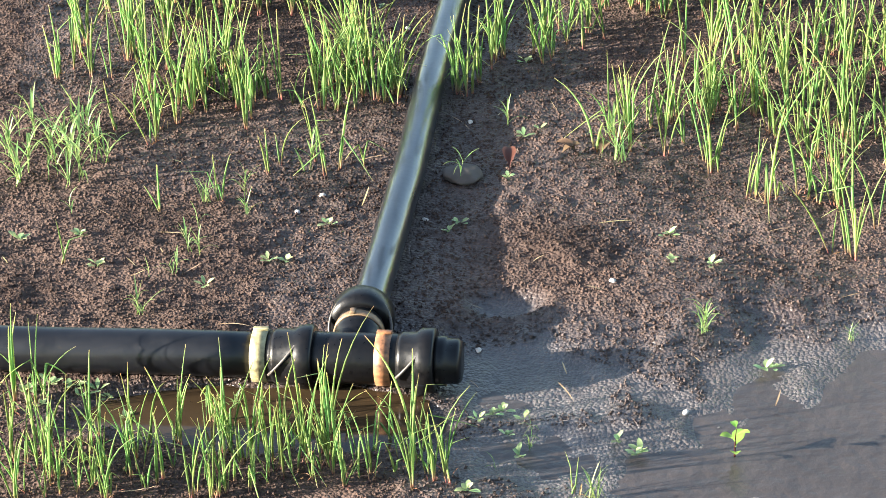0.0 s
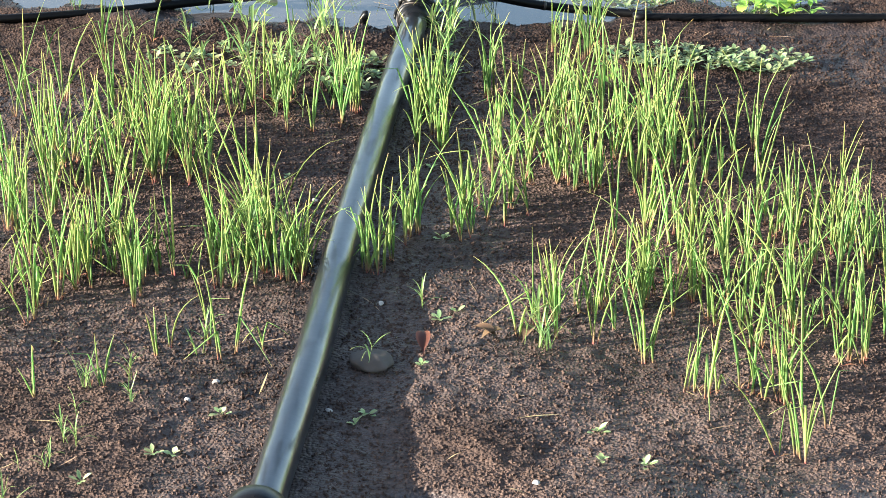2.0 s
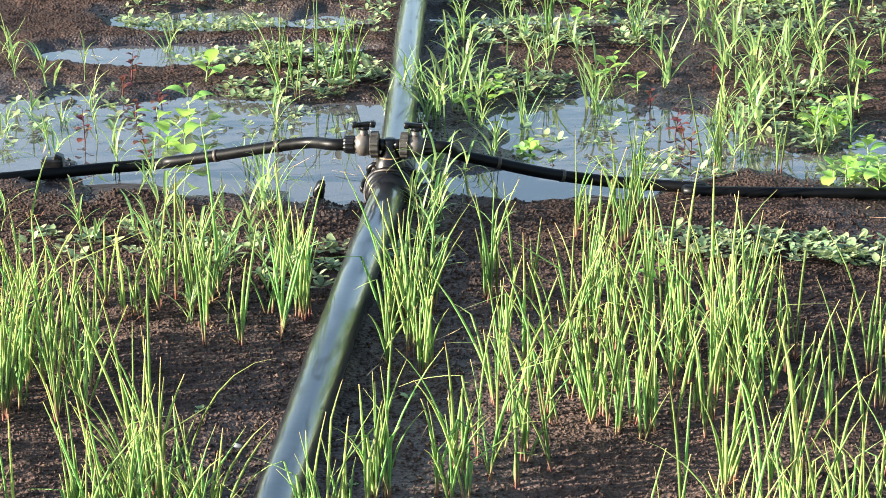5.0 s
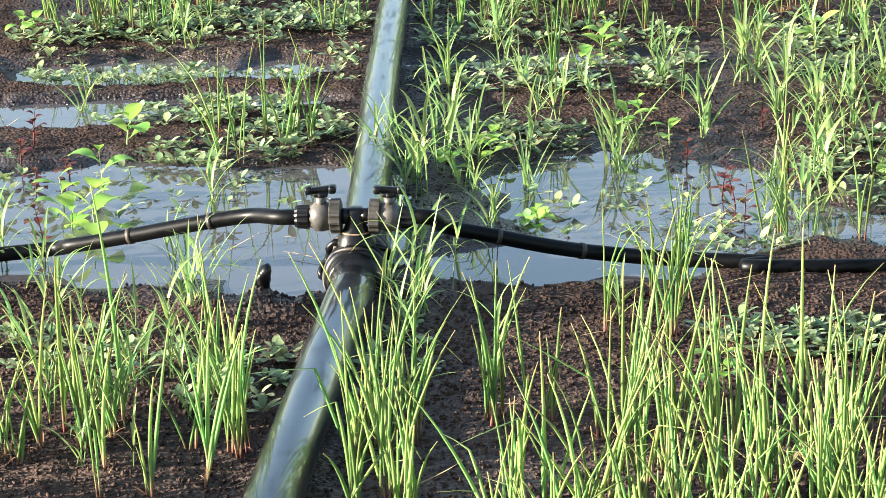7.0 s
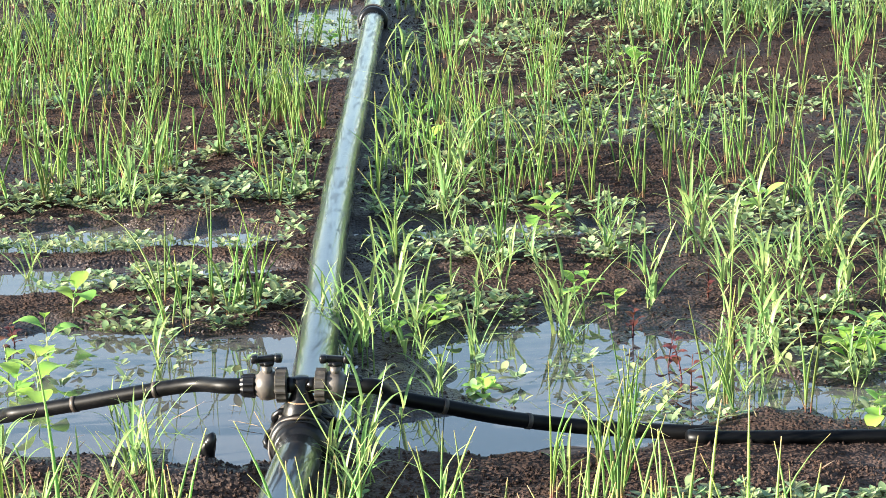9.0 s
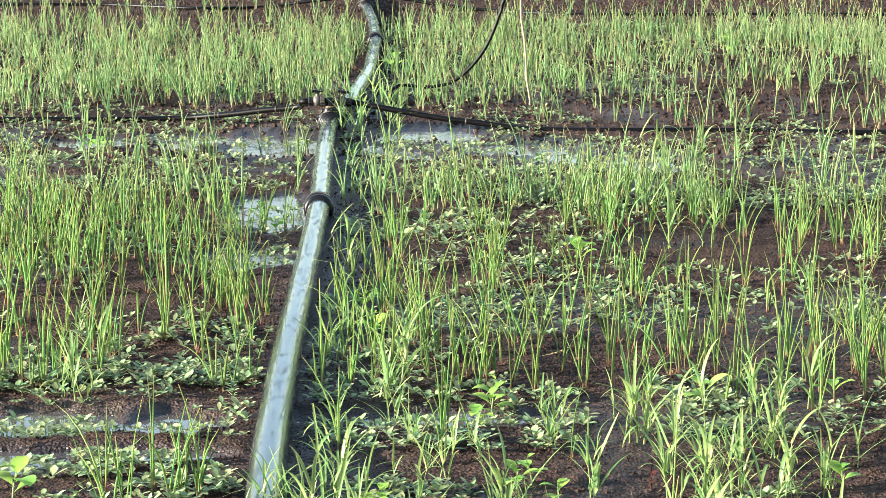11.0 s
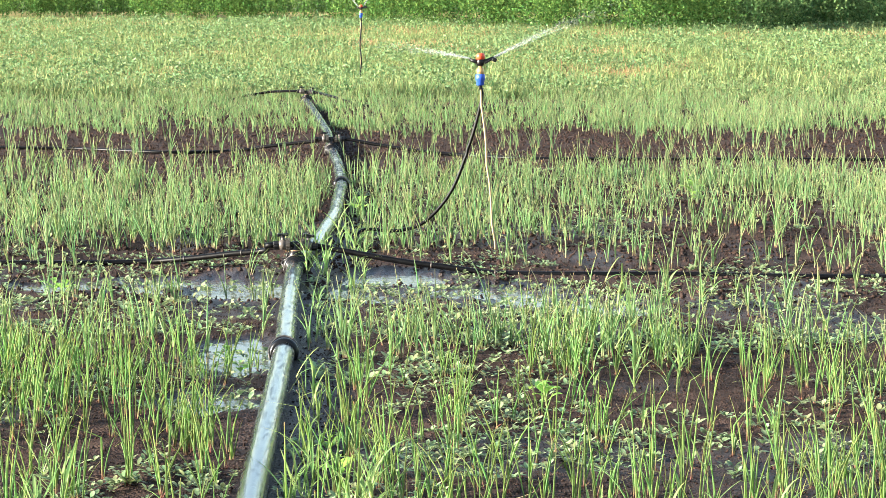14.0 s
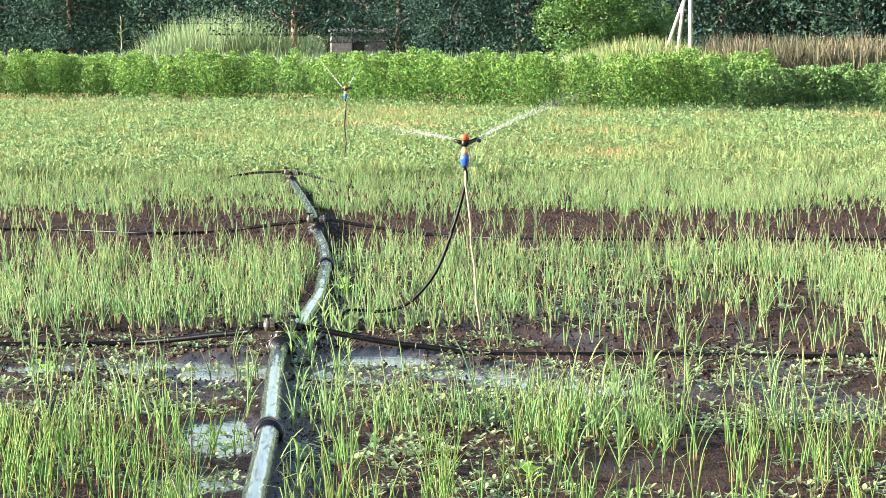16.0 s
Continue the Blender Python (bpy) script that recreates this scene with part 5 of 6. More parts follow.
MATS_FAR = (
    (-0.14, 11.48, 0.62, 0.2, 70), (0.84, 11.33, 0.41, 0.24, 60), (1.39, 10.92, 0.31, 0.2, 46), (0.15, 9.27, 0.16, 0.4, 26), (0.18, 8.32, 0.16, 0.23, 20),
    (-0.4, 9.98, 0.61, 0.28, 90), (0.89, 9.95, 0.51, 0.33, 110), (1.54, 9.52, 0.51, 0.28, 100), (0.7, 8.97, 0.31, 0.3, 60), (2.06, 9.74, 0.51, 0.4, 70),
    (0.1, 6.98, 0.31, 0.19, 34), (0.74, 7.36, 0.3, 0.39, 50), (1.46, 7.54, 0.6, 0.52, 80), (-0.74, 7.14, 0.42, 0.23, 40), (2.16, 7.54, 0.38, 0.75, 60),
    (-0.57, 10.83, 0.51, 0.2, 50), (1.27, 10.39, 0.41, 0.16, 60), (0.97, 13.43, 1.23, 0.62, 90), (-1.35, 9.13, 0.61, 0.55, 70),
)


def mats(rows, size, gen, name, label):
    parts_ = []
    for cx, cy, rx, ry, n in rows:
        for _ in range(n):
            r, a = math.sqrt(gen.random()), gen.uniform(0, 2 * math.pi)
            x, y = cx + rx * r * math.cos(a), cy + ry * r * math.sin(a)
            if float(pipe_gap(np.array(x), np.array(y))) < 0.055:
                continue
            v, q, al = rosette_mesh(gen, int(gen.integers(4, 8)), size * gen.uniform(0.7, 1.3))
            parts_.append((v + np.array((x, y, max(on_soil(x, y), -0.008) + gen.uniform(0, 0.012))), q, al))
    return stuff(name, parts_, MATLEAF, label, "weeds")


mats([(*r[:4], int(1.5 * r[4])) for r in MATS + MATS_WET], 0.027, np.random.default_rng(41), "weed_mat", "mat of small pale green creeping weeds")
mats([(*r[:4], int(1.5 * r[4])) for r in MATS_FAR], 0.028, np.random.default_rng(42), "weed_cover", "low creeping weeds between onions")


def ground_weeds():
    """Seed leaves and small weeds all over the soil between the rows."""
    g = np.random.default_rng(43)
    n = 15000
    y = 5.75 + 12.8 * g.random(n) ** 1.1
    x = 0.9 + (0.163 * y + 0.3) * g.uniform(-1, 1, n)
    k = (vnoise(x * 0.6, 0.5 * y, 0.33, 3) * 0.7 + vnoise(x, 0.5 * y, 0.12, 6) * 0.4 > 0.55) & (hollow(x, y) < 0.1) & (pipe_gap(x, y) > 0.06)
    x, y = x[k], y[k]
    parts_ = []
    for xx, yy, zz in zip(x, y, height(x, y)):
        v, q, al = rosette_mesh(g, int(g.integers(3, 7)), g.uniform(0.015, 0.034))
        parts_.append((v + np.array((xx, yy, zz + 0.003)), q, al))
    return stuff("seedling_weeds", parts_, MATLEAF, "tiny green weeds sprouting between onion rows", "weeds")


ground_weeds()


def broad_plant(x, y, h, gen, material, name, label, leaves, leaf_len, stem_material, group):
    """An upright weed: stem and separate leaves."""
    root = empty(name, pose(x, y, on_soil(x, y) - 0.004))
    lean, az0 = gen.uniform(0.05, 0.25), gen.uniform(0, 6.28)
    pts = [Vector((h * t * t * lean * math.cos(az0), h * t * t * lean * math.sin(az0), h * t)) for t in np.linspace(0, 1, 6)]
    part("stem", sweep(bmesh.new(), pts, [0.0019 - 0.0011 * t for t in np.linspace(0, 1, 6)], 6), stem_material, root)
    for i in range(leaves):
        t = 0.25 + 0.75 * i / max(1, leaves - 1)
        at = pts[0].lerp(pts[-1], t)
        az = np.array([az0 + 2.4 * i + gen.normal(0, 0.2)])
        size = leaf_len * (0.65 + 0.5 * math.sin(math.pi * t)) * gen.uniform(0.85, 1.15)
        p, s = along_path(np.array([at]), az, np.array([gen.uniform(0.6, 1.2)]), np.array([gen.uniform(0.6, 1.5)]), np.ones(1), np.zeros(1), np.array([size]), 8)
        leaf = new("leaf", quick_mesh("leaf", *ribbons(p, s, az, np.array([size * gen.uniform(0.50, 0.68)]), "oval", 0.2), True, material))
        leaf.parent = root
    return tagged(root, label, "weed", group)


LIME_AT = (
    (0.01, 4.89, 16.8, 6.8), (-0.05, 4.81, 13.0, 5.8), (0.83, 4.69, 6.4, 3.8), (1.03, 5.32, 9.4, 3.9), (0.95, 6.13, 10.5, 4.9),
    (1.08, 5.18, 7.5, 3.9), (0.73, 5.1, 10.3, 4.9), (-0.4, 6.29, 7.8, 4.1), (1.12, 3.68, 10.4, 5.4), (1.6, 4.32, 11.6, 4.7),
    (1.53, 4.37, 10.7, 4.7), (1.65, 4.4, 10.7, 4.7), (1.55, 4.85, 11.0, 4.8), (0.64, 6.96, 10.7, 5.0), (1.22, 8.25, 11.9, 6.0),
    (-0.68, 11.02, 9.1, 5.1), (0.4, 14.77, 17.3, 8.2), (2.38, 16.54, 14.3, 7.2), (0.15, 9.31, 9.0, 5.1),
)
LIME_MORE = (
    (1.54, 4.43, 8, 4.5), (1.58, 4.4, 8, 4.5), (1.62, 4.37, 7, 4.5), (1.51, 4.45, 9, 4.5), (1.67, 4.46, 9, 5), (1.69, 4.36, 7, 4), (1.61, 4.56, 9, 4.5), (1.5, 4.85, 8, 5),
    (1.54, 4.93, 9, 5), (1.22, 8.33, 9, 6), (0.6, 7.41, 8, 5), (2.31, 15.76, 16, 10), (-0.72, 11.14, 9, 6), (-0.7, 11.34, 8, 6), (0.95, 6.08, 8, 5), (1.74, 6.16, 7, 5),
    (1.44, 6.15, 8, 6), (-0.0, 5.22, 9, 6), (-0.43, 6.3, 7, 5), (0.22, 9.04, 8, 5),
)
LIME_SHORE = (
    (0.04, 4.63, 13, 7), (-0.01, 4.67, 9, 6), (1.5, 4.91, 7, 5), (1.55, 4.87, 7, 5), (1.61, 5.02, 7, 5), (1.61, 4.72, 7, 5), (1.55, 4.56, 6, 5), (1.61, 4.49, 7, 5),
    (1.65, 5.3, 7, 5), (1.0, 5.29, 6, 5), (0.91, 5.96, 7, 5), (0.83, 4.69, 5, 4), (0.71, 5.05, 7, 5), (0.66, 4.99, 6, 4.5),
)
lg = np.random.default_rng(51)
for x, y, h, leaf in LIME_AT + LIME_MORE + LIME_SHORE:
    broad_plant(x, y, 0.62 * h / 100, lg, LIME, "broadleaf_weed", "lime green broadleaf weed with large oval leaves", 5, leaf / 100, BROAD, "broadleaf weeds")
broad_plant(1.261, 0.668, 0.075, lg, LIME, "broadleaf_weed", "thin yellow-green weed with a red stem in mud", 5, 0.034, REDLEAF, "broadleaf weeds")
for x, y, h in ((-0.025, 4.50, 10), (-0.19, 5.23, 7), (1.168, 4.85, 7.5), (1.20, 4.67, 9), (1.268, 5.30, 7.5), (-0.21, 4.71, 10), (-0.19, 5.1, 6), (-0.08, 5.03, 6), (-0.13, 4.94, 5), (1.19, 4.77, 9), (1.29, 4.85, 8), (1.11, 5.07, 6)):
    broad_plant(x, y, h / 100, lg, REDLEAF, "red_weed", "reddish weed with dark red leaves in water", 8, 0.026, REDLEAF, "red weeds")

# ---- litter
def crumpled_leaf(x, y, size, turn, label, material=DRYLEAF):
    az = np.array([radians(turn)])
    p, s = along_path(np.array([[0.0, 0.0, 0.004]]), az, np.array([0.9]), np.array([0.8]), np.ones(1), np.zeros(1), np.array([size]), 9)
    me = quick_mesh("dry_leaf", *ribbons(p, s, az, np.array([size * 0.42]), "oval", 0.7), True, material)
    ob = new("dry_leaf", me)
    ob.matrix_world = pose(x, y, on_soil(x, y))
    return tagged(ob, label, "leaf", "fallen leaves")


crumpled_leaf(0.746, 1.90, 0.075, 95, "curled dark red dry leaf on soil", REDLEAF)
crumpled_leaf(0.857, 1.98, 0.06, 20, "crumpled brown dry leaf on soil")
crumpled_leaf(0.903, 1.98, 0.065, 160, "crumpled brown dry leaf on soil")
crumpled_leaf(0.95, 1.975, 0.06, 60, "crumpled brown dry leaf on soil")
crumpled_leaf(0.629, 2.55, 0.05, 200, "crumpled brown dry leaf on soil")


def lump(name, x, y, size, material, label, category, seed, sink=0.3, group=""):
    bm = bmesh.new()
    bmesh.ops.create_icosphere(bm, subdivisions=3, radius=1.0)
    for v in bm.verts:
        k = 1 + 0.30 * (noise.noise(v.co * 1.3 + Vector((seed, 0, 0)))) + 0.10 * noise.noise(v.co * 4 + Vector((0, seed, 0)))
        v.co = Vector((v.co.x * size[0], v.co.y * size[1], v.co.z * size[2])) * k
    ob = new(name, bm_mesh(name, bm, material))
    ob.matrix_world = pose(x, y, on_soil(x, y) + size[2] * (1 - sink) * 0.6, 0, 0, seed * 40)
    return tagged(ob, label, category, group)


lump("stone", 0.64, 1.856, (0.044, 0.048, 0.013), STONE, "rounded grey-brown stone beside the pipe", "stone", 1.0)
for i, (x, y) in enumerate(((0.739, 1.068), (0.275, 1.699), (0.572, 1.653), (0.323, 1.775), (1.167, 0.829), (0.631, 2.182), (1.005, 1.331), (0.41, 2.827))):
    lump("pebble", x, y, (0.008, 0.006, 0.005), PALE, "small pale pebble on dark soil", "pebble", 2.0 + i, group="pebbles")


def stub():
    bm = bmesh.new()
    sweep(bm, [(0, 0, 0), (0.003, 0, 0.02), (0.008, -0.002, 0.036), (0.013, -0.004, 0.043)], [0.012, 0.0125, 0.010, 0.004], 12)
    ob = new("plastic_stub", bm_mesh("plastic_stub", bm, RUBBER))
    ob.matrix_world = pose(0.402, 4.13, on_soil(0.402, 4.13) - 0.006)
    return tagged(ob, "black bent plastic stub standing in a soil bank", "pipe stub")


stub()
blk = new("hose_clip", bm_mesh("hose_clip", box(box(bmesh.new(), (0.05, 0.03, 0.028), pose(0, 0, 0), 0.004), (0.02, 0.026, 0.02), pose(0.012, 0, 0.014, 0, 25, 0), 0.003), RUBBER, False))
blk.matrix_world = pose(-0.218, 4.388, 0.030)
tagged(blk, "black plastic clip on the lateral hose", "clip")


def crumbs(x0, x1, y0, y1, n, lo, hi, seed, name, label):
    g = np.random.default_rng(seed)
    x, y = g.uniform(x0, x1, n), g.uniform(y0, y1, n)
    k = (hollow(x, y) < 0.15) & (vnoise(x, y, 0.25, 2) * 0.25 + g.random(n) * 0.9 > 0.35) & (pipe_gap(x, y) > 0.05)
    x, y = x[k], y[k]
    n = len(x)
    size = lo + (hi - lo) * g.random(n) ** 3
    o = np.array([(1, 0, 0), (-1, 0, 0), (0, 1, 0), (0, -1, 0), (0, 0, 1), (0, 0, -1)], float)
    v = np.stack([x, y, height(x, y) + size * 0.1], -1)[:, None] + o[None] * size[:, None, None] * g.uniform(0.6, 1.3, (n, 6, 1)) + g.normal(0, 0.25, (n, 6, 3)) * size[:, None, None]
    f = np.array([(0, 2, 4), (2, 1, 4), (1, 3, 4), (3, 0, 4), (2, 0, 5), (1, 2, 5), (3, 1, 5), (0, 3, 5)])
    q = (np.arange(n)[:, None, None] * 6 + f[None]).reshape(-1, 3)
    me = quick_mesh(name, v.reshape(-1, 3), q, None, True, SOIL)
    me.attributes.new("wet", 'FLOAT', 'POINT').data.foreach_set("value", np.repeat(0.6 * step(-0.7, 0.1, hollow(x, y)), 6).astype(np.float32))
    me.attributes.new("damp", 'FLOAT', 'POINT').data.foreach_set("value", np.repeat(damp_soil(x, y), 6).astype(np.float32))
    return tagged(new(name, me), label, "soil", kind="stuff")


crumbs(-0.9, 2.3, 0.15, 4.2, 250000, 0.0016, 0.0052, 61, "soil_crumbs", "loose dark brown soil crumbs")
crumbs(-0.9, 2.7, 4.2, 10.8, 90000, 0.0018, 0.0052, 62, "soil_clods", "small dark brown clods of soil")


crumbs(-2.8, 4.8, 10.8, 27.0, 70000, 0.006, 0.016, 63, "far_clods", "dark brown clods on the bare strips")


def straw():
    g = np.random.default_rng(71)
    n = 260
    x, y = g.uniform(-0.4, 2.1, n), g.uniform(0.3, 7.7, n)
    k = pipe_gap(x, y) > 0.06
    x, y = x[k], y[k]
    n = len(x)
    az = g.uniform(0, 6.28, n)
    p, s = along_path(np.stack([x, y, np.maximum(height(x, y), -0.008) + 0.003], -1), az, g.uniform(1.3, 1.6, n), g.uniform(-0.4, 0.4, n), np.ones(n), np.zeros(n), g.uniform(0.02, 0.09, n), 4)
    return stuff("straw", [ribbons(p, s, az, g.uniform(0.0015, 0.004, n), "long", 0.2)], DRYSTRAW, "bits of dry straw on the soil", "straw")


straw()


# ---------------------------------------------------------------- the field beyond
def far_x(slope, d):
    """x at that distance for a bearing, as twice the slope from straight ahead."""
    return 0.95 + 0.503 * slope * d


def cards(centres, size, gen, flat=0.0):
    """Small folded leaves, turned every way."""
    n = len(centres)
    a = gen.normal(0, 1, (n, 3))
    a[:, 2] *= 1 - flat
    a /= np.linalg.norm(a, axis=1, keepdims=True)
    b = np.cross(a, gen.normal(0, 1, (n, 3)))
    b /= np.linalg.norm(b, axis=1, keepdims=True)
    c = np.cross(a, b)
    sz = (size * gen.uniform(0.6, 1.3, n))[:, None]
    v = np.stack([centres - a * sz, centres + b * sz * 0.45 + c * sz * 0.12, centres + a * sz, centres - b * sz * 0.45 + c * sz * 0.12], 1)
    q = np.arange(n * 4).reshape(n, 4)
    return v.reshape(-1, 3), q, np.repeat(gen.random(n), 4)


def fargrass():
    g = np.random.default_rng(5)
    n = 150000
    y = 29.2 + 58 * g.random(n) ** 1.35
    x = 0.95 + 0.182 * y * g.uniform(-1, 1, n)
    k = vnoise(x, 0.5 * y, 0.8, 2) * 0.6 + vnoise(x * 0.4, 0.5 * y, 1.6, 3) * 0.6 + 0.25 * g.random(n)
    tall = 0.6 + 1.1 * step(0.45, 0.8, vnoise(x, 0.5 * y, 0.45, 1))
    b, tall = np.stack([x, y, height(x, y) - 0.01], -1)[k > 0.45], tall[k > 0.45]
    n = len(b)
    az = g.uniform(0, 2 * np.pi, n)
    pts, s = along_path(b, az, np.abs(g.normal(0.2, 0.25, n)), np.abs(g.normal(0.5, 0.5, n)), np.ones(n), np.zeros(n), tall * g.uniform(0.05, 0.18, n), 3)
    low = g.random(n) < 0.5
    c = b[low] + np.stack([g.normal(0, 0.1, low.sum()), g.normal(0, 0.1, low.sum()), g.uniform(0.02, 0.16, low.sum())], -1)
    return stuff("field_grass", [ribbons(pts, s, az, g.uniform(0.007, 0.017, n)), cards(c, 0.021, g)], FARGRASS, "pale green and straw-coloured field grass", "grass")


fargrass()


def dry_grass():
    """Rust and straw coloured patches where the grass has died."""
    g = np.random.default_rng(8)
    n = 60000
    y = 34.0 + 46 * g.random(n) ** 1.2
    x = 0.95 + 0.180 * y * g.uniform(-1, 1, n)
    k = (vnoise(x * 0.45, 0.5 * y, 1.5, 6) * 0.75 + vnoise(x, 0.5 * y, 0.5, 1) * 0.35 + 0.10 * g.random(n) > 0.74)
    b = np.stack([x, y, height(x, y) - 0.01], -1)[k]
    n = len(b)
    az = g.uniform(0, 2 * np.pi, n)
    pts, s = along_path(b, az, np.abs(g.normal(0.35, 0.3, n)), np.abs(g.normal(0.6, 0.5, n)), np.ones(n), np.zeros(n), g.uniform(0.06, 0.20, n), 3)
    return stuff("dry_grass", [ribbons(pts, s, az, g.uniform(0.005, 0.011, n))], DRYGRASS, "patches of dry rust-coloured field grass", "grass")


dry_grass()


def field_weeds():
    g = np.random.default_rng(6)
    n = 7000
    y = 29.5 + 55 * g.random(n) ** 1.2
    x = 0.95 + 0.180 * y * g.uniform(-1, 1, n)
    k = vnoise(x, 0.5 * y, 1.1, 4) * 0.7 + vnoise(x * 0.4, 0.4 * y, 1.7, 2) * 0.5 > 0.58
    c = np.repeat(np.stack([x, y, np.full(n, 0.10)], -1)[k], 22, 0)
    c = c + g.normal(0, 1, c.shape) * np.array([0.13, 0.13, 0.08])
    c[:, 2] = np.abs(c[:, 2])
    return stuff("field_weeds", [cards(c, 0.022 + 0.0004 * (c[:, 1] - 29.5), g)], FIELDWEED, "low green weeds in a pale grass field", "weeds")


field_weeds()


def crop_row(name, x0, x1, front, depth, tall, n, leaf, material, label, seed):
    """A thick row of bushy plants, each a mound of leaves of its own height."""
    g = np.random.default_rng(seed)
    bushes = int((x1 - x0) * 11.0)
    bx, by = g.uniform(x0, x1, bushes), g.random(bushes) ** 1.4 * depth
    by = front(bx) + by
    bh = tall * np.clip(g.normal(0.95, 0.085, bushes), 0.7, 1.2)
    per = n // bushes
    i = np.repeat(np.arange(bushes), per)
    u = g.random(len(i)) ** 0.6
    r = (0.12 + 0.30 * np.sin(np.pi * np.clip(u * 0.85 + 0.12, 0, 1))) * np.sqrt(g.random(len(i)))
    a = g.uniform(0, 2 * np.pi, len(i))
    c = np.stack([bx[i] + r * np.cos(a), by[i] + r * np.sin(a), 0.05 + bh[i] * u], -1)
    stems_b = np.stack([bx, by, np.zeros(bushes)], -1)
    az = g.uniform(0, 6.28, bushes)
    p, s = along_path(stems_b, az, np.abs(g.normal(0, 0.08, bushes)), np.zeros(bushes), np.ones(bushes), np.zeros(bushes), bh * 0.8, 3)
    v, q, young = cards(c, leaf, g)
    # colour follows height: shaded foot and sunlit top painted into the leaves
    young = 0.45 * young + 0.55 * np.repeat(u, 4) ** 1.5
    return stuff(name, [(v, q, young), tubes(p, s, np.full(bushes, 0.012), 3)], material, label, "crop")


def crop_front(x):
    """The crop's edge runs nearer towards the drier side of the field."""
    return np.interp(x, (-17, -9.5, -5.5, -2, 1, 3.6, 6.3, 9.4, 12, 20), (91, 86, 80.6, 76.7, 71.5, 66, 64.5, 67.6, 69, 74))


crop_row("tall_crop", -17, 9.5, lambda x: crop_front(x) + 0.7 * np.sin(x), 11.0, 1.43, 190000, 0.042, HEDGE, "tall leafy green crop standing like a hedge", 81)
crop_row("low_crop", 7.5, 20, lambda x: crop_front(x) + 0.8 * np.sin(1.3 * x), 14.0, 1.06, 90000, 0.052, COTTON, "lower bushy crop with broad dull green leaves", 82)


def blade_bank(name, x0, x1, y0, y1, tall, n, width, material, label, category, seed, dome=0.0):
    g = np.random.default_rng(seed)
    x, y = g.uniform(x0, x1, n), g.uniform(y0, y1, n)
    mound = 1 - dome * ((x - (x0 + x1) / 2) / ((x1 - x0) / 2)) ** 2
    az = g.uniform(0, 6.28, n)
    p, s = along_path(np.stack([x, y, np.zeros(n)], -1), az, np.abs(g.normal(0.08, 0.10, n)), np.abs(g.normal(0.5, 0.4, n)), np.ones(n), np.zeros(n), tall * mound * g.uniform(0.55, 1.1, n), 5)
    return stuff(name, [ribbons(p, s, az, width * g.uniform(0.7, 1.3, n))], material, label, category)


blade_bank("tall_cane", far_x(-0.207, 138), far_x(-0.090, 138), 127, 145, 3.7, 8000, 0.045, CANEGRASS, "tall pale green cane grass", "cane", 83, 0.35)
blade_bank("dry_maize", far_x(0.195, 128), far_x(0.36, 132), 120, 140, 2.5, 6500, 0.07, MAIZE, "dry brown maize field", "maize", 84)
blade_bank("grass_bank", far_x(0.08, 108), far_x(0.21, 108), 101, 116, 2.25, 6500, 0.06, FARGRASS, "yellow-green grass growing on a bank", "grass", 85, 0.6)
blade_bank("rough_grass", far_x(-0.40, 112), far_x(0.10, 112), 106, 124, 1.65, 9000, 0.05, CANEGRASS, "rough tall grass behind the crop", "grass", 86)


def tree(x, y, trunk_r, clear, tall, spread, leaves, leaf, material, bark, label, seed, droop=0.0):
    g = np.random.default_rng(seed)
    root = empty("tree", pose(x, y, 0))
    top = Vector((g.normal(0, 0.4), g.normal(0, 0.4), tall * 0.8))
    trunk = bmesh.new()
    pts = [Vector((top.x * t * t, top.y * t * t, top.z * t)) for t in np.linspace(0, 1, 9)]
    sweep(trunk, pts, [trunk_r * (1.25 - 0.25 * min(1, 6 * t)) * (1 - 0.85 * t) + 0.02 for t in np.linspace(0, 1, 9)], 10)
    tips = []
    for i in range(13):
        t = clear / tall + (0.8 - clear / tall) * (i + 0.5) / 13
        a = 2.4 * i + g.normal(0, 0.3)
        p0 = Vector((top.x * t * t, top.y * t * t, top.z * t / 0.8 * 0.8))
        reach = spread * (1.05 - 0.5 * t) * g.uniform(0.75, 1.1)
        way = Vector((math.cos(a), math.sin(a), 0.35 + 0.6 * t - droop))
        line = [p0 + way * reach * u * 0.8 + Vector((0, 0, -droop * 1.5 * u * u)) for u in (0, 0.3, 0.65, 1.0)]
        sweep(trunk, line, [trunk_r * 0.42 * (1 - t * 0.5), trunk_r * 0.28, trunk_r * 0.16, 0.015], 6)
        tips += [line[1], line[2], line[3], line[2].lerp(line[3], 0.5)]
    part("trunk", trunk, bark, root)
    tips = np.array([tuple(v) for v in tips] + [tuple(pts[-1]), tuple(pts[-2])])
    c = np.repeat(tips, 3, 0) + g.normal(0, 1, (len(tips) * 3, 3)) * np.array([0.30, 0.30, 0.22]) * spread
    c[:, 2] = np.maximum(c[:, 2], clear)
    i = g.integers(0, len(c), leaves)
    pos = c[i] + g.normal(0, 1, (leaves, 3)) * 0.13 * spread * g.uniform(0.4, 1.0, (leaves, 1))
    if droop:
        pos[:, 2] -= np.abs(g.normal(0, 0.7, leaves)) * droop
    pos[:, 2] = np.maximum(pos[:, 2], clear * 0.85)
    v, q, al = cards(pos, leaf, g)
    crown = new("crown", quick_mesh("crown", v, q, al, True, material))
    crown.parent = root
    return tagged(root, label, "tree", "trees behind the field")


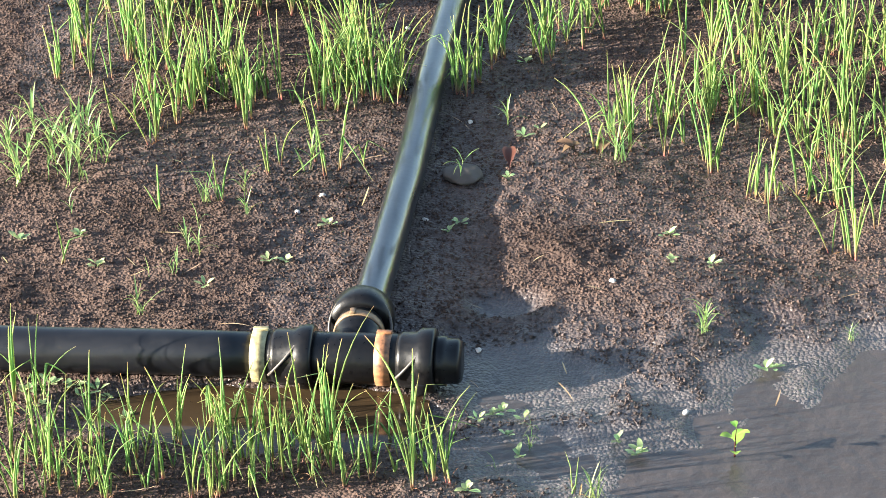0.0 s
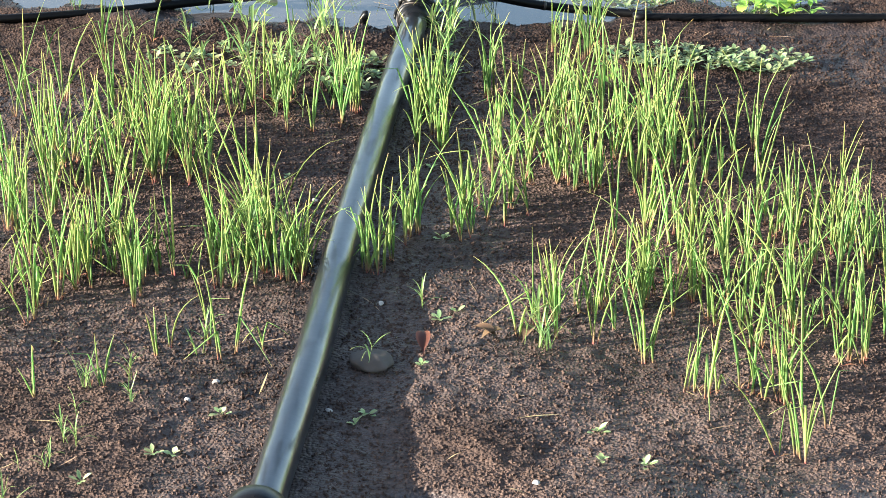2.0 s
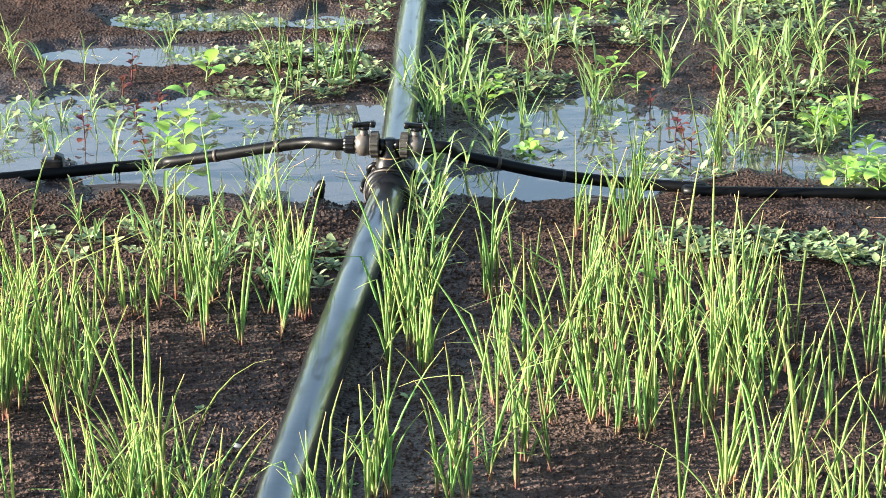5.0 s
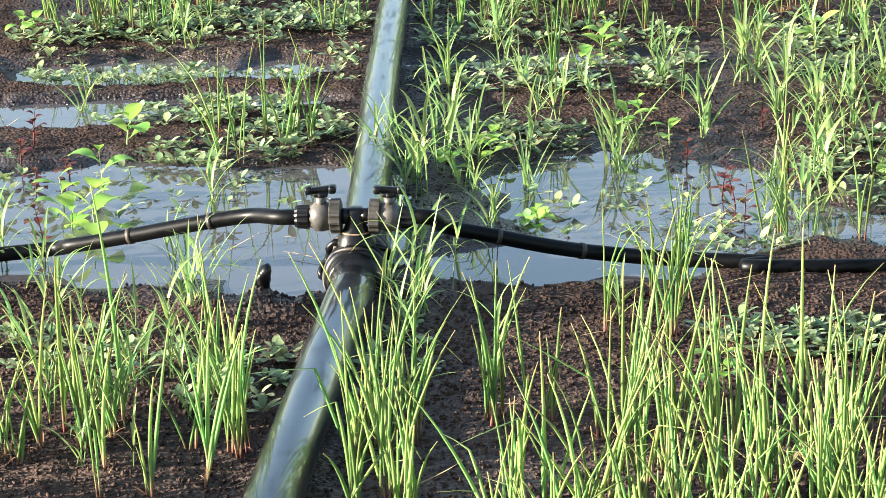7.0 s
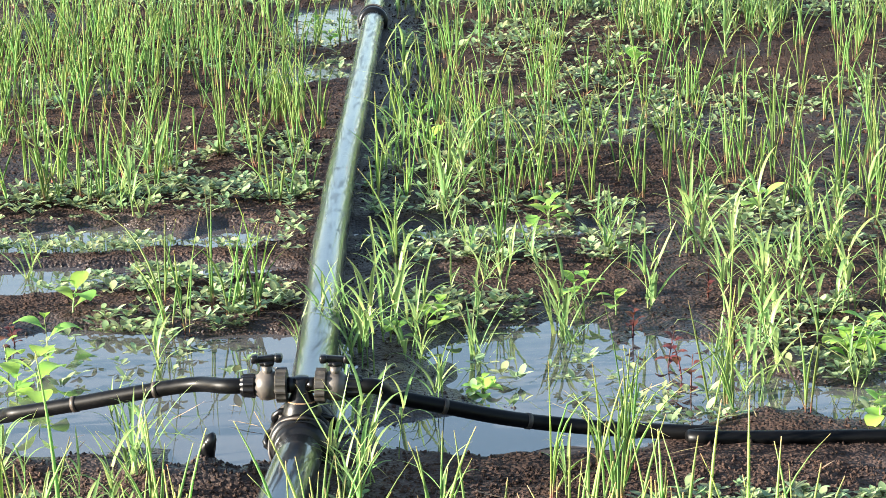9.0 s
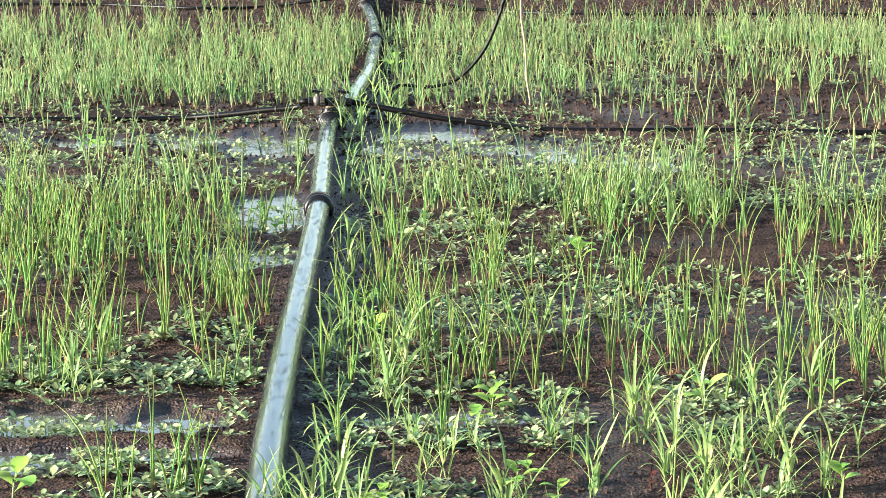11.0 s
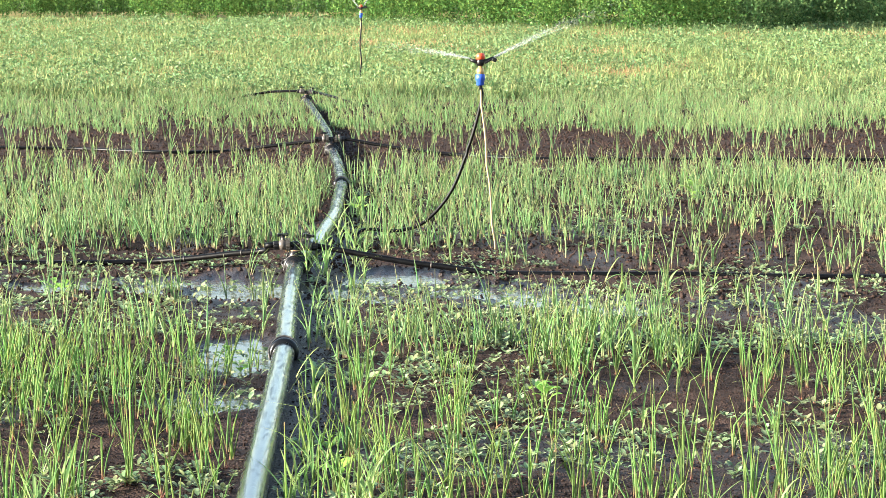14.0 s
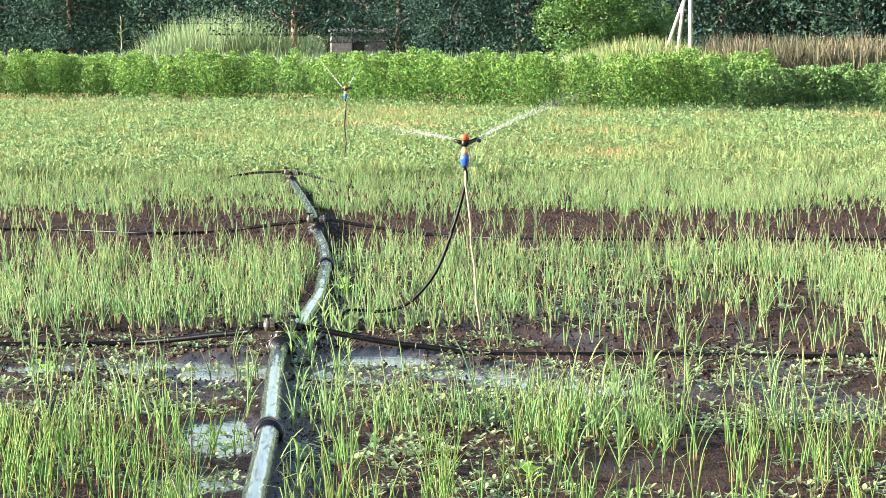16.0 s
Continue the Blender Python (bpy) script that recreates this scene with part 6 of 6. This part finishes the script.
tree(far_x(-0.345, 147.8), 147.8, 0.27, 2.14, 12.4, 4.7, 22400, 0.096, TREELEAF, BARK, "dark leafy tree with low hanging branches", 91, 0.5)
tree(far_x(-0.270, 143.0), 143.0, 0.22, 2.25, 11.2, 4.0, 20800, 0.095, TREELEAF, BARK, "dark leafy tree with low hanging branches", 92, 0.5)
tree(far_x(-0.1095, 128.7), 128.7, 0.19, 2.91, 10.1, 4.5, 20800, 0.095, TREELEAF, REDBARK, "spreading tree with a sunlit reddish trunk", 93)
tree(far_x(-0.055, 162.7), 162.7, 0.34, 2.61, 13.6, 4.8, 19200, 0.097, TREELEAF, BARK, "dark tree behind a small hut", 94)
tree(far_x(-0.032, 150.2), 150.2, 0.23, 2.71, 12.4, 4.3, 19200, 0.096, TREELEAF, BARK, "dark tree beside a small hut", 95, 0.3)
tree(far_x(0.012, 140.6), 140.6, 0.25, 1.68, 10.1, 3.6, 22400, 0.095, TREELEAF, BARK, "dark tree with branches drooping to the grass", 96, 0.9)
tree(far_x(0.110, 138.3), 138.3, 0.20, 1.01, 7.9, 2.9, 20800, 0.095, GREENTREE, BARK, "rounded bright green tree", 97)
tree(far_x(0.150, 143.0), 143.0, 0.16, 0.67, 4.7, 2.1, 8000, 0.095, GREENTREE, BARK, "low green bushy tree", 98)
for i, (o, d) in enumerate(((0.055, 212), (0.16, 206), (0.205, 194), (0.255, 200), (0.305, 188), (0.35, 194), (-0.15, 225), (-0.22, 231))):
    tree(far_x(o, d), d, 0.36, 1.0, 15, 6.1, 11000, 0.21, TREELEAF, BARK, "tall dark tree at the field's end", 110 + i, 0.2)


def woods():
    g = np.random.default_rng(120)
    n = 42000
    x = g.uniform(-75, 75, n)
    top = 14 + 8 * vnoise(x, x * 0, 9.0, 1)
    z = top * g.random(n) ** 0.8
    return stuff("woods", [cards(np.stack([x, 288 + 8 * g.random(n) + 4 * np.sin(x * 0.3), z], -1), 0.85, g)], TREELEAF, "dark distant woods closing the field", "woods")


woods()


def hut():
    d = 157.0
    x = far_x(-0.0615, d)
    root = empty("hut", pose(x, d, 0, 0, 0, 4) @ Matrix.Scale(1.16, 4))
    w = bmesh.new()
    box(w, (1.0, 0.2, 2.5), pose(-0.85, 0, 1.25))
    box(w, (0.95, 0.2, 2.5), pose(0.87, 0, 1.25))
    box(w, (0.8, 0.2, 0.5), pose(0.02, 0, 2.25))
    box(w, (0.2, 2.4, 2.5), pose(-1.25, 1.3, 1.25))
    box(w, (0.2, 2.4, 2.5), pose(1.25, 1.3, 1.25))
    part("wall", w, WALL, root, smooth=False)
    part("door", box(bmesh.new(), (0.74, 0.06, 1.98), pose(0.02, 0.06, 1.0), 0.01), DARKWOOD, root, "dark boarded door", False)
    part("roof", box(bmesh.new(), (2.9, 3.0, 0.12), pose(0, 1.1, 2.58, 3, 0, 0), 0.02), WALL, root, smooth=False)
    return tagged(root, "small grey block hut with dark door under trees", "hut")


hut()


def post(o, d, tall, r, lean_x, label):
    x = far_x(o, d)
    root = empty("utility_pole", pose(x, d, 0))
    part("shaft", sweep(bmesh.new(), [(lean_x * t * tall, 0, tall * t - 0.3 * (t == 0)) for t in (0, 0.5, 1)], [r, r * 0.9, r * 0.75], 8), CONCRETE, root)
    if abs(lean_x) < 0.02:
        part("crossarm", box(bmesh.new(), (1.5, 0.1, 0.1), pose(0, 0, tall - 0.5), 0.01), CONCRETE, root)
        for k in (-0.6, 0, 0.6):
            part("insulator", lathe(bmesh.new(), [(0, 0.03), (0.05, 0.05), (0.10, 0.03)], pose(k, 0, tall - 0.45, 0, -90, 0), 8), PALE, root)
    return tagged(root, label, "utility pole", "utility poles"), Vector((x, d, tall))


_, p1 = post(0.1806, 121, 9.0, 0.093, 0.0, "weathered concrete utility pole in the crop")
post(0.152, 122, 6.2, 0.082, 0.37, "leaning concrete strut of a utility pole")
post(0.168, 121.5, 7.3, 0.082, 0.12, "leaning concrete strut of a utility pole")
_, p2 = post(0.146, 195, 5.3, 0.14, 0.0, "distant utility pole before dark trees")


def wire(a, b, sag, label):
    pts = [a.lerp(b, t) + Vector((0, 0, -sag * 4 * t * (1 - t))) for t in np.linspace(0, 1, 16)]
    ob = new("overhead_wire", bm_mesh("overhead_wire", sweep(bmesh.new(), pts, 0.006, 5), HOSE))
    return tagged(ob, label, "wire", "overhead wires")


for k in range(3):
    wire(Vector((p1.x - 0.5 + 0.5 * k, p1.y, 3.25 - 0.3 * k)), Vector((p1.x + 24, p1.y + 3, 2.75 - 0.25 * k)), 0.25, "thin overhead wire above the crop")
    wire(Vector((p1.x - 0.5 + 0.5 * k, p1.y, 3.9 - 0.25 * k)), Vector((p1.x - 34, p1.y + 6, 3.75 - 0.3 * k)), 0.3, "thin overhead wire crossing before trees")
    wire(Vector((p1.x - 0.2, p1.y, 3.4 - 0.4 * k)), Vector((p2.x, p2.y, 3.4 - 0.35 * k)), 0.9, "slack overhead wire between poles")


def stalk():
    x, y = far_x(-0.2355, 100), 100.0
    g = np.random.default_rng(130)
    root = empty("maize_stalk", pose(x, y, 0))
    part("stem", sweep(bmesh.new(), [(0, 0, 0), (0.04, 0, 1.4), (0.0, 0, 2.9)], [0.03, 0.025, 0.01], 8), CANE, root)
    for i in range(12):
        az = np.array([g.uniform(0, 6.28)])
        p, s = along_path(np.array([[0.02, 0, 0.9 + 0.15 * i]]), az, np.array([0.5]), np.array([1.8]), np.ones(1), np.zeros(1), np.array([0.55]), 7)
        leaf = new("leaf", quick_mesh("leaf", *ribbons(p, s, az, np.array([0.08])), True, CANEGRASS))
        leaf.parent = root
    return tagged(root, "tall single maize stalk with drooping pale leaves", "maize plant")


stalk()
